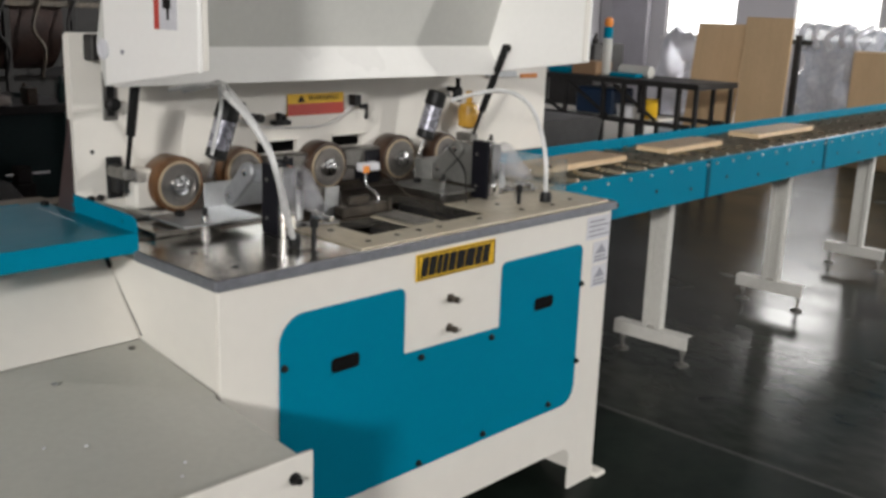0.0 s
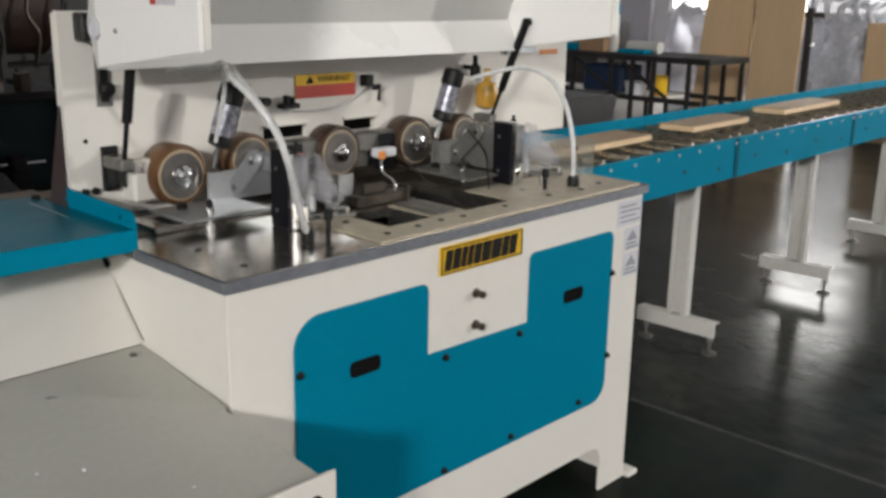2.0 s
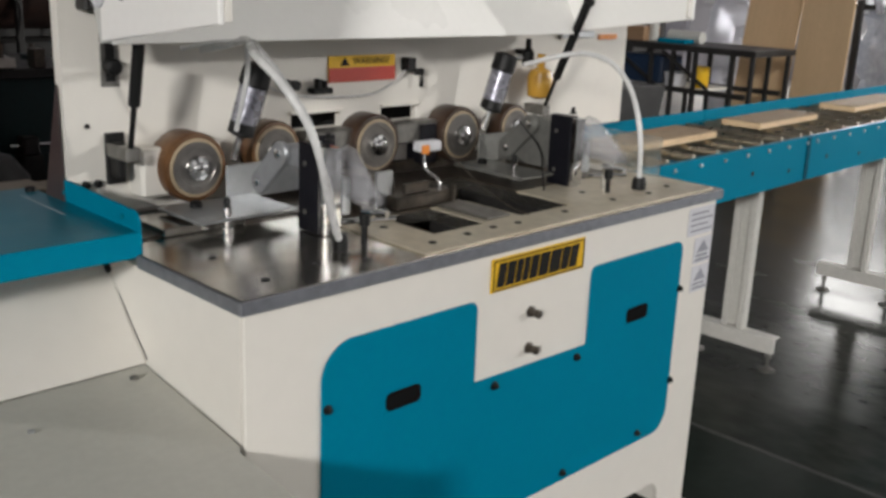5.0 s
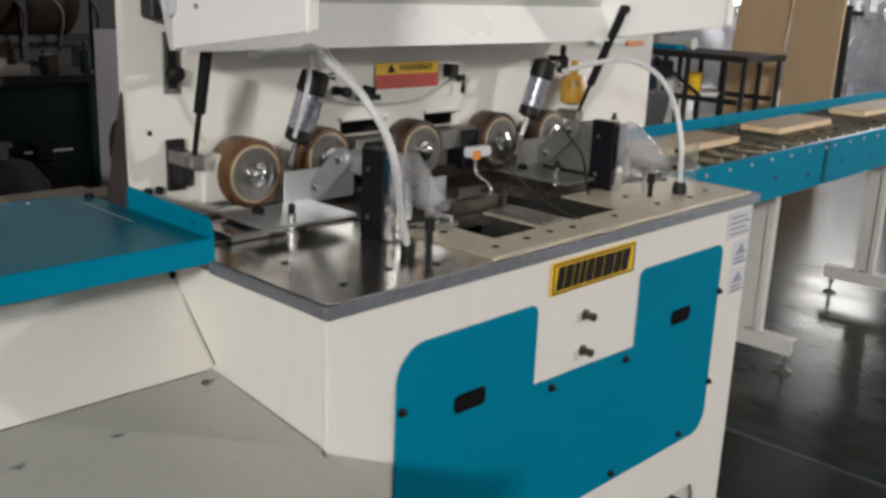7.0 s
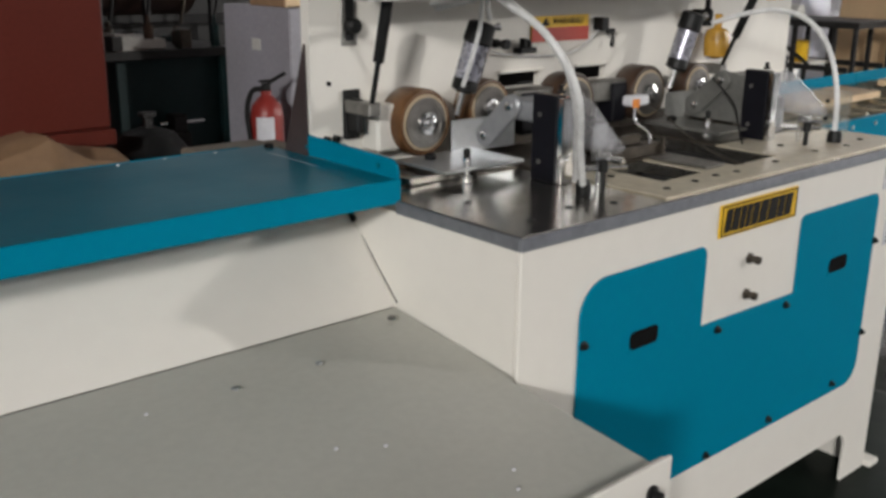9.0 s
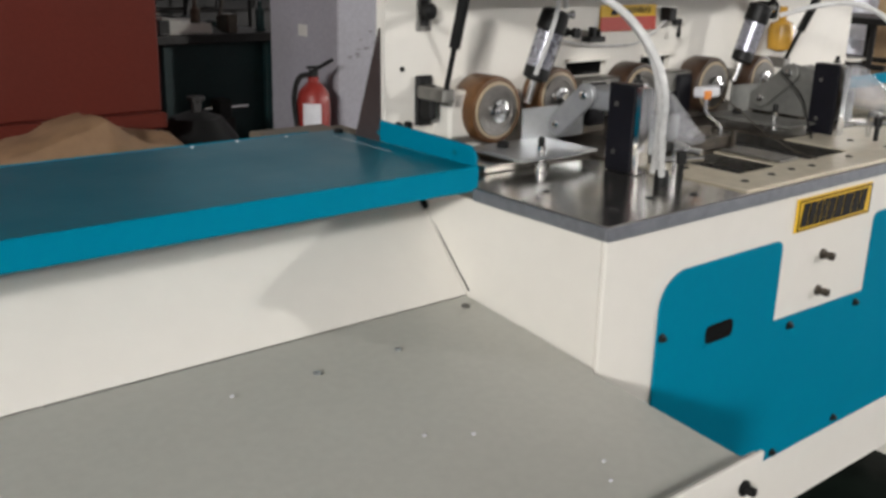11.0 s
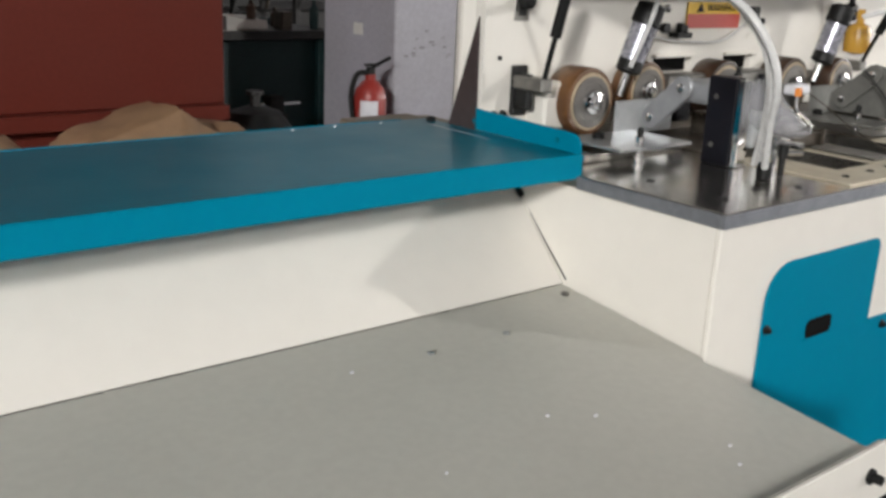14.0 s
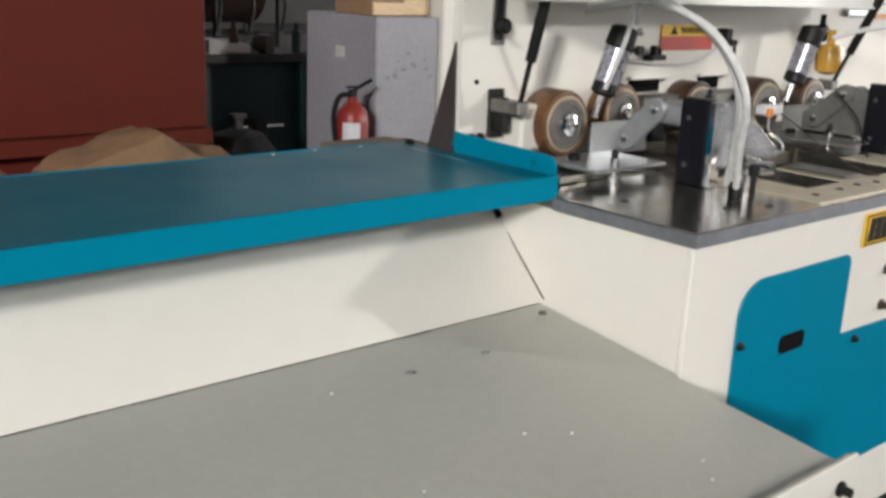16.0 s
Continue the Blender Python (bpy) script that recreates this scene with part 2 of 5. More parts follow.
def smooth_path(pts, k=8):
    p = [Vector(q) for q in pts]
    p = [2 * p[0] - p[1]] + p + [2 * p[-1] - p[-2]]
    out = []
    for i in range(1, len(p) - 2):
        for j in range(k):
            t = j / k
            a, b, c, d = p[i - 1:i + 3]
            out.append(0.5 * (2 * b + (c - a) * t + (2 * a - 5 * b + 4 * c - d) * t * t + (3 * b - a - 3 * c + d) * t ** 3))
    return out + [p[-2]]


def tube(bm, pts, r, n=10, k=8):
    path = smooth_path(pts, k) if k else [Vector(q) for q in pts]
    u = None
    rings = []
    for i, c in enumerate(path):
        d = (path[min(i + 1, len(path) - 1)] - path[max(i - 1, 0)]).normalized()
        u = d.orthogonal().normalized() if u is None else (u - d * u.dot(d)).normalized()
        rings.append(ring(bm, c, u, d.cross(u), r, n))
    for p, q in zip(rings, rings[1:]):
        for i in range(n):
            bm.faces.new((p[i], p[(i + 1) % n], q[(i + 1) % n], q[i]))
    bm.faces.new(rings[0][::-1])
    bm.faces.new(rings[-1])
    return bm


def place3(axis, a, b, h):
    return {'x': (h, a, b), 'y': (a, h, b), 'z': (a, b, h)}[axis]


def prism(bm, pts, axis, h0, h1, bevel=0.0):
    lo = [bm.verts.new(place3(axis, a, b, h0)) for a, b in pts]
    hi = [bm.verts.new(place3(axis, a, b, h1)) for a, b in pts]
    fs = [bm.faces.new(lo), bm.faces.new(hi[::-1])]
    for i in range(len(pts)):
        j = (i + 1) % len(pts)
        fs.append(bm.faces.new((lo[j], lo[i], hi[i], hi[j])))
    bmesh.ops.recalc_face_normals(bm, faces=fs)
    if bevel:
        bmesh.ops.bevel(bm, geom=list({e for f in fs[:2] for e in f.edges}), offset=bevel, segments=1, affect='EDGES', profile=0.5)
    return bm


def rounded(pts, radii, n=6):
    """A polygon with its corners rounded."""
    out = []
    k = len(pts)
    for i, (p, r) in enumerate(zip(pts, radii)):
        p = Vector(p)
        if r <= 0:
            out.append(tuple(p))
            continue
        a, b = (Vector(pts[i - 1]) - p).normalized(), (Vector(pts[(i + 1) % k]) - p).normalized()
        ang = a.angle(b)
        d = r / math.tan(ang / 2)
        c = p + (a + b).normalized() * (r / math.sin(ang / 2))
        s, e = p + a * d - c, p + b * d - c
        for j in range(n + 1):
            w = s.lerp(e, j / n).normalized() * r
            out.append(tuple(c + w))
    return out


def finish(name, bm, material):
    bmesh.ops.recalc_face_normals(bm, faces=bm.faces)
    me = bpy.data.meshes.new(name)
    bm.to_mesh(me)
    bm.free()
    me.materials.append(material)
    me.shade_smooth()
    me.set_sharp_from_angle(angle=radians(32))
    return me


def part(name, bm, material, parent, label="", at=None):
    """One mesh object under a thing or under a part; bm may be a mesh that is used again."""
    me = bm if isinstance(bm, bpy.types.Mesh) else finish(name, bm, material)
    ob = new(name, me)
    ob.parent = parent
    ob.matrix_parent_inverse = world_of(parent).inverted()
    if at is not None:
        ob.matrix_basis = at
    return tagged(ob, label)


def thing(name, base, label, category, group="", kind=""):
    ob = new(name)
    ob.empty_display_size = 0.1
    ob.matrix_basis = Matrix.Translation(base)
    return tagged(ob, label, category, group, kind)


def solo(name, bm, material, label, category, group="", kind=""):
    return tagged(new(name, finish(name, bm, material)), label, category, group, kind)


def writing(text, size):
    cu = bpy.data.curves.new("writing", 'FONT')
    cu.body, cu.size, cu.align_x, cu.align_y, cu.extrude = text, size, 'CENTER', 'CENTER', 0.0004
    ob = new("writing", cu)
    bpy.context.view_layer.update()
    me = bpy.data.meshes.new_from_object(ob.evaluated_get(bpy.context.evaluated_depsgraph_get()))
    bpy.data.objects.remove(ob)
    return me


# ---- the hall ----
def wall_with_openings(name, axis, h0, h1, a0, a1, z0, z1, openings):
    """A thick wall; openings are (a, b, low, high) along it."""
    cuts = sorted({a0, a1, *[v for o in openings for v in o[:2]]})
    bm = bmesh.new()
    for lo, hi in zip(cuts, cuts[1:]):
        o = sorted((q[2], q[3]) for q in openings if q[0] <= lo and q[1] >= hi)
        edges = [z0, *[v for q in o for v in q], z1]
        spans = list(zip(edges[::2], edges[1::2]))
        for s, e in spans:
            if axis == 'x':
                bx(bm, h0, h1, lo, hi, s, e)
            else:
                bx(bm, lo, hi, h0, h1, s, e)
    return solo(name, bm, WALLPAINT, "grey painted factory wall", "wall", kind="structure")


solo("floor", box(WEST - 0.3, EAST + 0.3, SOUTH - 0.3, NORTH + 0.3, FLOOR - 0.2, FLOOR, 0), FLOORMAT, "glossy dark green epoxy factory floor with worn stains", "floor", kind="structure")
solo("floor_bay", box(WEST, 2.975, SOUTH, NORTH, FLOOR - 0.012, FLOOR + 0.0025, 0.001), NEARFLOOR, "dull dark green painted floor bay under the machine", "floor", kind="structure")
# Window light on the far floor, put into a paler colour.
solo("floor_bay", box(6.6, EAST, 4.3, NORTH, FLOOR - 0.012, FLOOR + 0.0025, 0.001), LITFLOOR, "pale floor bay by the windows, their light put into its colour", "floor", kind="structure")
solo("floor_joint", box(2.976, 2.998, SOUTH, NORTH, FLOOR - 0.012, FLOOR + 0.0035, 0.001), JOINT, "worn pale joint strip between two floor bays", "floor joint", kind="structure")
wall_with_openings("wall_east", 'x', EAST, EAST + 0.2, SOUTH, NORTH, FLOOR, ROOF, [(a, b, SILL, HEAD_E.get(a, HEAD)) for a, b in WIN_E])
wall_with_openings("wall_south", 'y', SOUTH - 0.2, SOUTH, WEST, EAST, FLOOR, ROOF, [(a, b, SILL, HEAD) for a, b in WIN_S] + [q[:4] for q in HIGH_S])
wall_with_openings("wall_north", 'y', NORTH, NORTH + 0.2, WEST, EAST, FLOOR, ROOF, [])
wall_with_openings("wall_west", 'x', WEST - 0.2, WEST, SOUTH, NORTH, FLOOR, ROOF, [q[:4] for q in HIGH_W])
solo("ceiling", box(WEST - 0.3, EAST + 0.3, SOUTH - 0.3, NORTH + 0.3, ROOF, ROOF + 0.15, 0), CEIL, "plain grey sheet roof of the hall", "ceiling", kind="structure")
for i, (a, b) in enumerate(WIN_E):
    w = thing("window_%d" % (i + 1), (EAST, a, SILL), "tall bright daylight window with a thin grey frame", "window", kind="structure")
    bm = bmesh.new()
    top = HEAD_E.get(a, HEAD)
    for q in ((a, a + 0.05, SILL, top), (b - 0.05, b, SILL, top), (a + 0.05, b - 0.05, SILL, SILL + 0.05), (a + 0.05, b - 0.05, top - 0.05, top)):
        bx(bm, EAST + 0.02, EAST + 0.08, *q)
    part("window_frame", bm, FRAME, w)
    part("window_sill", box(EAST - 0.06, EAST + 0.02, a - 0.04, b + 0.04, SILL - 0.05, SILL - 0.005), FRAME, w)
for i, (a, b) in enumerate(WIN_S):
    w = thing("window_%d" % (i + 1 + len(WIN_E)), (a, SOUTH, SILL), "wide bright daylight window with a thin grey frame", "window", kind="structure")
    bm = bmesh.new()
    for q in ((a, a + 0.05, SILL, HEAD), (b - 0.05, b, SILL, HEAD), (a + 0.05, b - 0.05, SILL, SILL + 0.05), (a + 0.05, b - 0.05, HEAD - 0.05, HEAD)):
        bx(bm, q[0], q[1], SOUTH - 0.08, SOUTH - 0.02, q[2], q[3])
    part("window_frame", bm, FRAME, w)


def glow(name, strength):
    m = bpy.data.materials.new(name)
    m.use_nodes = True
    p = m.node_tree.nodes["Principled BSDF"]
    p.inputs["Base Color"].default_value = (0.8, 0.8, 0.8, 1)
    p.inputs["Emission Color"].default_value = (1.0, 0.99, 0.97, 1)
    p.inputs["Emission Strength"].default_value = strength
    return m


HAZE, DIM = glow("overcast_sky_glow", 3.0), glow("shaded_sky_glow", 0.18)
for x0, x1, y0, y1, gm in ((EAST + 0.9, EAST + 0.95, SOUTH - 0.2, NORTH + 0.2, HAZE), (WEST - 0.2, EAST + 0.2, SOUTH - 0.95, SOUTH - 0.9, DIM)):
    solo("backdrop", box(x0, x1, y0, y1, FLOOR, ROOF, 0), gm, "plain bright overcast sky outside the windows", "sky", kind="structure")

# ---- the woodworking machine ----
X0, X1, YF, YB, TOP = 1.067, 2.47, 1.64, 2.35, 0.95
machine = thing("moulding_machine", (1.77, 2.0, FLOOR), "cream and teal woodworking feed machine with its hood open", "machine")

outline = rounded([(X0, FLOOR), (1.2, FLOOR), (1.2, 0.18), (2.34, 0.18), (2.34, FLOOR), (X1, FLOOR), (X1, 0.924), (X0, 0.924)],
                  [0, 0, 0.05, 0.05, 0, 0, 0.004, 0.004])
part("front_panel", prism(bmesh.new(), outline, 'y', YF, YF + 0.01, 0.002), WHITE, machine)
part("side_panel", prism(bmesh.new(), [(X0, YF + 0.0105), (X0 + 0.01, YF + 0.0105), (1.108, YB), (1.098, YB)], 'z', FLOOR, 0.924), WHITE, machine)
part("side_panel", box(X1 - 0.01, X1, YF + 0.0105, YB, FLOOR, 0.924, 0.001), WHITE, machine)
part("rear_panel", box(X0 + 0.045, X1 - 0.011, YB - 0.01, YB, FLOOR, 0.924, 0.001), WHITE, machine)
part("inner_floor", box(X0 + 0.045, X1 - 0.012, YF + 0.012, YB - 0.012, 0.45, 0.46, 0), DARKIRON, machine)
for x in (X1, X0 - 0.05):
    part("foot_plate", box(x, x + 0.05, YF - 0.02, YF + 0.1, FLOOR, FLOOR + 0.018, 0.003), WHITE, machine)


def plate_with_holes(xs, ys, holes, z0, z1):
    bm = bmesh.new()
    vs = {}

    def v(i, j, k):
        if (i, j, k) not in vs:
            vs[i, j, k] = bm.verts.new((xs[i], ys[j], (z0, z1)[k]))
        return vs[i, j, k]
    cells = {(i, j) for i in range(len(xs) - 1) for j in range(len(ys) - 1)} - set(holes)
    for i, j in cells:
        bm.faces.new((v(i, j, 1), v(i + 1, j, 1), v(i + 1, j + 1, 1), v(i, j + 1, 1)))
        bm.faces.new((v(i, j + 1, 0), v(i + 1, j + 1, 0), v(i + 1, j, 0), v(i, j, 0)))
        for di, dj, a, b in ((-1, 0, (0, 0), (0, 1)), (1, 0, (1, 1), (1, 0)), (0, -1, (1, 0), (0, 0)), (0, 1, (0, 1), (1, 1))):
            if (i + di, j + dj) not in cells:
                p, q = (i + a[0], j + a[1]), (i + b[0], j + b[1])
                bm.faces.new((v(*p, 0), v(*q, 0), v(*q, 1), v(*p, 1)))
    return bm


HOLES = [(1, 1), (3, 1), (3, 2)]
part("table", plate_with_holes([X0 - 0.006, 1.567, 1.715, 1.825, 1.998, X1 + 0.006], [YF - 0.006, 1.735, 1.90, 2.09, 2.26], HOLES, 0.926, TOP), STEEL, machine,
     "ground steel machine table with rectangular openings")
part("table_edge", box(X0 - 0.011, X1 + 0.01, YF - 0.0115, YF - 0.0065, 0.925, TOP - 0.002, 0.001), STEELEDGE, machine)
part("table_edge", box(X0 - 0.0115, X0 - 0.0065, YF - 0.006, 1.955, 0.925, TOP - 0.002, 0.001), STEELEDGE, machine)
part("beige_strip", plate_with_holes([1.46, 1.567, 1.715, 1.825, 1.998, 2.455], [1.645, 1.735, 1.90], [(1, 1), (3, 1)], TOP + 0.0005, TOP + 0.004), BEIGESTEEL, machine,
     "yellowish beige steel strip of the table")
bolt = None
for x, y in ((1.15, 1.70), (1.15, 1.86), (1.27, 1.72), (1.36, 1.69), (1.52, 1.69), (1.62, 1.695), (1.70, 1.70), (1.77, 1.695), (1.93, 1.70), (2.12, 1.71), (2.25, 1.70), (2.36, 1.72), (1.52, 1.83), (2.12, 1.80)):
    if bolt is None:
        bm = lathe(bmesh.new(), (0, 0, 0), (0, 0, 1), [(0.008, 0), (0.008, 0.0015), (0.005, 0.002), (0.0045, 0.0005)], 12)
        bolt = finish("socket_bolt", bm, RUBBER)
    part("socket_bolt", bolt, RUBBER, machine, at=Matrix.Translation((x, y, TOP + (0.004 if 1.46 < x < 2.4 and y > 1.67 else 0.0))))
for a, b, c, d in ((1.567, 1.715, 1.735, 1.90), (1.825, 1.998, 1.735, 2.09)):
    for q in ((a - 0.004, a - 0.001, c, d), (b + 0.001, b + 0.004, c, d)):
        part("opening_lining", box(*q, 0.82, 0.925, 0), DARKIRON, machine)
    bm = lathe(bmesh.new(), (a + 0.03, (c + d) / 2, 0.80), (1, 0, 0), [(0.02, 0), (0.045, 0.005), (0.045, b - a - 0.075), (0.02, b - a - 0.07)], 20)
    part("cutter_head", bm, DARKIRON, machine)

# teal access cover with its notch, finger slots and screws
pts = [(1.217, 0.335), (2.328, 0.335), (2.328, 0.838), (1.961, 0.838), (1.961, 0.656), (1.597, 0.664), (1.597, 0.836), (1.217, 0.836)]
cover = part("access_cover", prism(bmesh.new(), rounded(pts, [0.05, 0.06, 0.025, 0.02, 0.006, 0.006, 0.02, 0.07], 8), 'y', YF - 0.0055, YF - 0.0005, 0.0015), TEAL, machine, "teal painted steel access cover")
for a, b in ((1.362, 1.448), (2.107, 2.192)):
    part("finger_slot", prism(bmesh.new(), rounded([(a, 0.672), (b, 0.672), (b, 0.708), (a, 0.708)], [0.012, 0.012, 0.012, 0.012]), 'y', YF - 0.0075, YF - 0.0057), HOLE, cover)
    part("slot_rim", prism(bmesh.new(), rounded([(a - 0.004, 0.667), (b + 0.004, 0.667), (b + 0.004, 0.672), (a - 0.004, 0.672)], [0.002] * 4), 'y', YF - 0.009, YF - 0.0057), TEAL, cover)
screw = finish("screw", lathe(bmesh.new(), (0, 0, 0), (0, -1, 0), [(0.009, 0), (0.009, 0.003), (0.0055, 0.004), (0.0055, 0.009), (0.003, 0.011)], 14), RUBBER)
for x, z in ((1.228, 0.718), (1.655, 0.643), (1.925, 0.636), (2.327, 0.715), (2.327, 0.470), (1.657, 0.350), (1.906, 0.357), (1.35, 0.35), (2.2, 0.362)):
    part("screw", screw, RUBBER, cover, at=Matrix.Translation((x, YF - 0.0057, z)))
for z in (0.777, 0.697):
    bm = lathe(bmesh.new(), (1.762, YF, z), (0, -1, 0), [(0.013, 0), (0.013, 0.004), (0.008, 0.006), (0.008, 0.016), (0.0095, 0.018), (0.0095, 0.026), (0.005, 0.028)], 6)
    part("latch_bolt", bm, GRIMY, machine)

# yellow name plate with dark strokes
plate = part("name_plate", box(1.632, 1.925, YF - 0.006, YF - 0.001, 0.843, 0.912, 0.001), YELLOW, machine, "yellow plate with slanted dark marks")
bm = bmesh.new()
for q in ((1.635, 1.922, 0.846, 0.849), (1.635, 1.922, 0.906, 0.909), (1.635, 1.638, 0.849, 0.906), (1.919, 1.922, 0.849, 0.906)):
    bx(bm, q[0], q[1], YF - 0.0072, YF - 0.0062, q[2], q[3])
part("border", bm, INK, plate)
x = 1.648
for i, w in enumerate((0.022, 0.024, 0.017, 0.017, 0.024, 0.029, 0.034, 0.024, 0.025)):
    s = 0.004
    part("slanted_bar", prism(bmesh.new(), [(x - s, 0.853), (x - s + w, 0.853), (x + s + w, 0.902), (x + s, 0.902)], 'y', YF - 0.0078, YF - 0.0062), INK, plate)
    x += w + 0.0045

# small paper labels near the corner
lab = part("rating_plate", box(2.345, 2.462, YF - 0.0035, YF - 0.001, 0.842, 0.912, 0), PAPER, machine, "pale rating plate with fine grey lines")
bm = bmesh.new()
for i in range(4):
    bx(bm, 2.355, 2.452 - 0.02 * (i % 2), YF - 0.0048, YF - 0.0038, 0.852 + i * 0.0145, 0.857 + i * 0.0145)
part("print", bm, GREYINK, lab)
for z0, z1 in ((0.765, 0.832), (0.69, 0.758)):
    lab = part("paper_label", box(2.385, 2.462, YF - 0.0035, YF - 0.001, z0, z1, 0), PAPER, machine)
    bm = bmesh.new()
    prism(bm, [(2.395, z0 + 0.03), (2.45, z0 + 0.03), (2.4225, z1 - 0.008)], 'y', YF - 0.0048, YF - 0.0038)
    bx(bm, 2.392, 2.455, YF - 0.0048, YF - 0.0038, z0 + 0.006, z0 + 0.013)
    bx(bm, 2.392, 2.445, YF - 0.0048, YF - 0.0038, z0 + 0.018, z0 + 0.024)
    part("print", bm, GREYINK, lab)

# upright back plate
YP = 2.25
bm = plate_with_holes([1.071, 1.60, 1.742, 1.872, 1.99, 2.6, 2.89], [0.951, 1.008, 1.084, 1.118, 1.415], [(1, 2), (3, 2), (5, 0)], 0.0, 0.018)
for v in bm.verts:
    v.co = (v.co.x, YP + v.co.z, v.co.y)
back = part("back_plate", bm, WHITE, machine, "cream upright back plate with dark slots")
part("column_side", box(1.0715, 1.083, YP + 0.0185, YP + 0.032, 0.99, 1.41, 0.002), WHITE, machine)
part("gusset", prism(bmesh.new(), [(YP + 0.006, 0.985), (YP + 0.092, 0.985), (YP + 0.012, 1.212)], 'x', 1.064, 1.068), GUSSET, machine)
part("column", box(1.5, 2.7, YP + 0.12, YP + 0.35, 0.951, 1.75, 0.004), DARKIRON, machine)
part("slot_cover", box(1.148, 1.186, YP - 0.004, YP - 0.0005, 1.205, 1.325, 0.001), CAST, machine)
bm = bx(bmesh.new(), 1.158, 1.176, YP - 0.007, YP - 0.0042, 1.215, 1.318)
lathe(bm, (1.167, YP - 0.007, 1.245), (0, -1, 0), [(0.016, 0), (0.016, 0.02), (0.01, 0.024)], 14)
part("slot_slider", bm, RUBBER, machine)
warn = part("warning_label", box(1.705, 1.912, YP - 0.004, YP - 0.0005, 1.186, 1.248, 0), YELLOW, machine, "yellow and red warning label")
part("red_band", box(1.705, 1.912, YP - 0.0055, YP - 0.0042, 1.1865, 1.220, 0), REDLABEL, warn)
part("warning_triangle", prism(bmesh.new(), [(1.739, 1.2245), (1.767, 1.2245), (1.753, 1.2445)], 'y', YP - 0.0055, YP - 0.0042), INK, warn)
me = writing("WARNING!", 0.022)
me.materials.append(INK)
part("warning_text", me, INK, warn, at=pose(1.835, YP - 0.005, 1.234, 90, 0, 0))
for a, b in ((1.60, 1.742), (1.872, 1.99)):
    part("slot_block", box(a + 0.01, b + 0.035, YP - 0.05, YP - 0.0005, 1.03, 1.083, 0.004), CAST, machine)
    part("slot_hood", box(a - 0.004, b + 0.004, YP - 0.012, YP - 0.0005, 1.119, 1.125, 0.001), WHITE, machine)
bm = lathe(bmesh.new(), (1.585, YP, 1.19), (0, -1, 0), [(0.011, 0), (0.011, 0.012), (0.006, 0.014), (0.006, 0.03), (0.012, 0.032), (0.012, 0.045)], 14)
part("plate_knob", bm, RUBBER, machine)
bm = bx(bmesh.new(), 1.645, 1.70, YP - 0.03, YP - 0.0005, 1.165, 1.178, 0.002)
bx(bm, 1.655, 1.668, YP - 0.03, YP - 0.012, 1.178, 1.20, 0.002)
bx(bm, 1.678, 1.686, YP - 0.026, YP - 0.012, 1.178, 1.195, 0.001)
part("valve_block", bm, RUBBER, machine)
bm = bx(bmesh.new(), 1.932, 1.958, YP - 0.035, YP - 0.0005, 1.207, 1.24, 0.003)
bx(bm, 1.9585, 1.992, YP - 0.03, YP - 0.016, 1.196, 1.212, 0.004)
lathe(bm, (1.985, YP - 0.023, 1.165), (0.1, 0, 1), [(0.005, 0), (0.006, 0.01), (0.003, 0.03)], 10)
part("limit_switch", bm, RUBBER, machine)
part("thin_cable", tube(bmesh.new(), [(1.50, YP - 0.01, 1.20), (1.585, YP - 0.012, 1.168), (1.70, YP - 0.012, 1.155), (1.83, YP - 0.012, 1.155), (1.90, YP - 0.012, 1.18), (1.938, YP - 0.02, 1.212)], 0.0025), HOSE, machine)
for x in (1.105, 1.13):
    part("plate_bolt", lathe(bmesh.new(), (x, YP, 1.015), (0, -1, 0), [(0.009, 0), (0.009, 0.008), (0.006, 0.01)], 6), RUBBER, machine)
part("plate_bolt", lathe(bmesh.new(), (1.115, YP, 1.13), (0, -1, 0), [(0.005, 0), (0.005, 0.003)], 10), RUBBER, machine)
cup = part("oil_cup", lathe(bmesh.new(), (2.425, YP - 0.045, 1.112), (0, 0, 1), [(0.014, 0), (0.034, 0.008), (0.037, 0.06), (0.03, 0.08), (0.011, 0.088), (0.011, 0.125)], 18), AMBERCUP, machine, "amber oil cup")
bm = bx(bmesh.new(), 2.36, 2.375, YP - 0.05, YP - 0.0005, 1.235, 1.25, 0.002)
lathe(bm, (2.367, YP - 0.045, 1.205), (0, 0, 1), [(0.014, 0), (0.017, 0.01), (0.017, 0.04), (0.008, 0.05), (0.008, 0.075)], 14)
part("air_regulator", bm, RUBBER, machine)
part("mount_bar", box(2.55, 2.70, YP - 0.018, YP - 0.0005, 1.275, 1.295, 0.002), ZINC, machine)
bm = bx(bmesh.new(), 2.74, 2.83, YP - 0.006, YP - 0.0005, 1.268, 1.283)
part("orange_sticker", bm, ORANGE, machine)


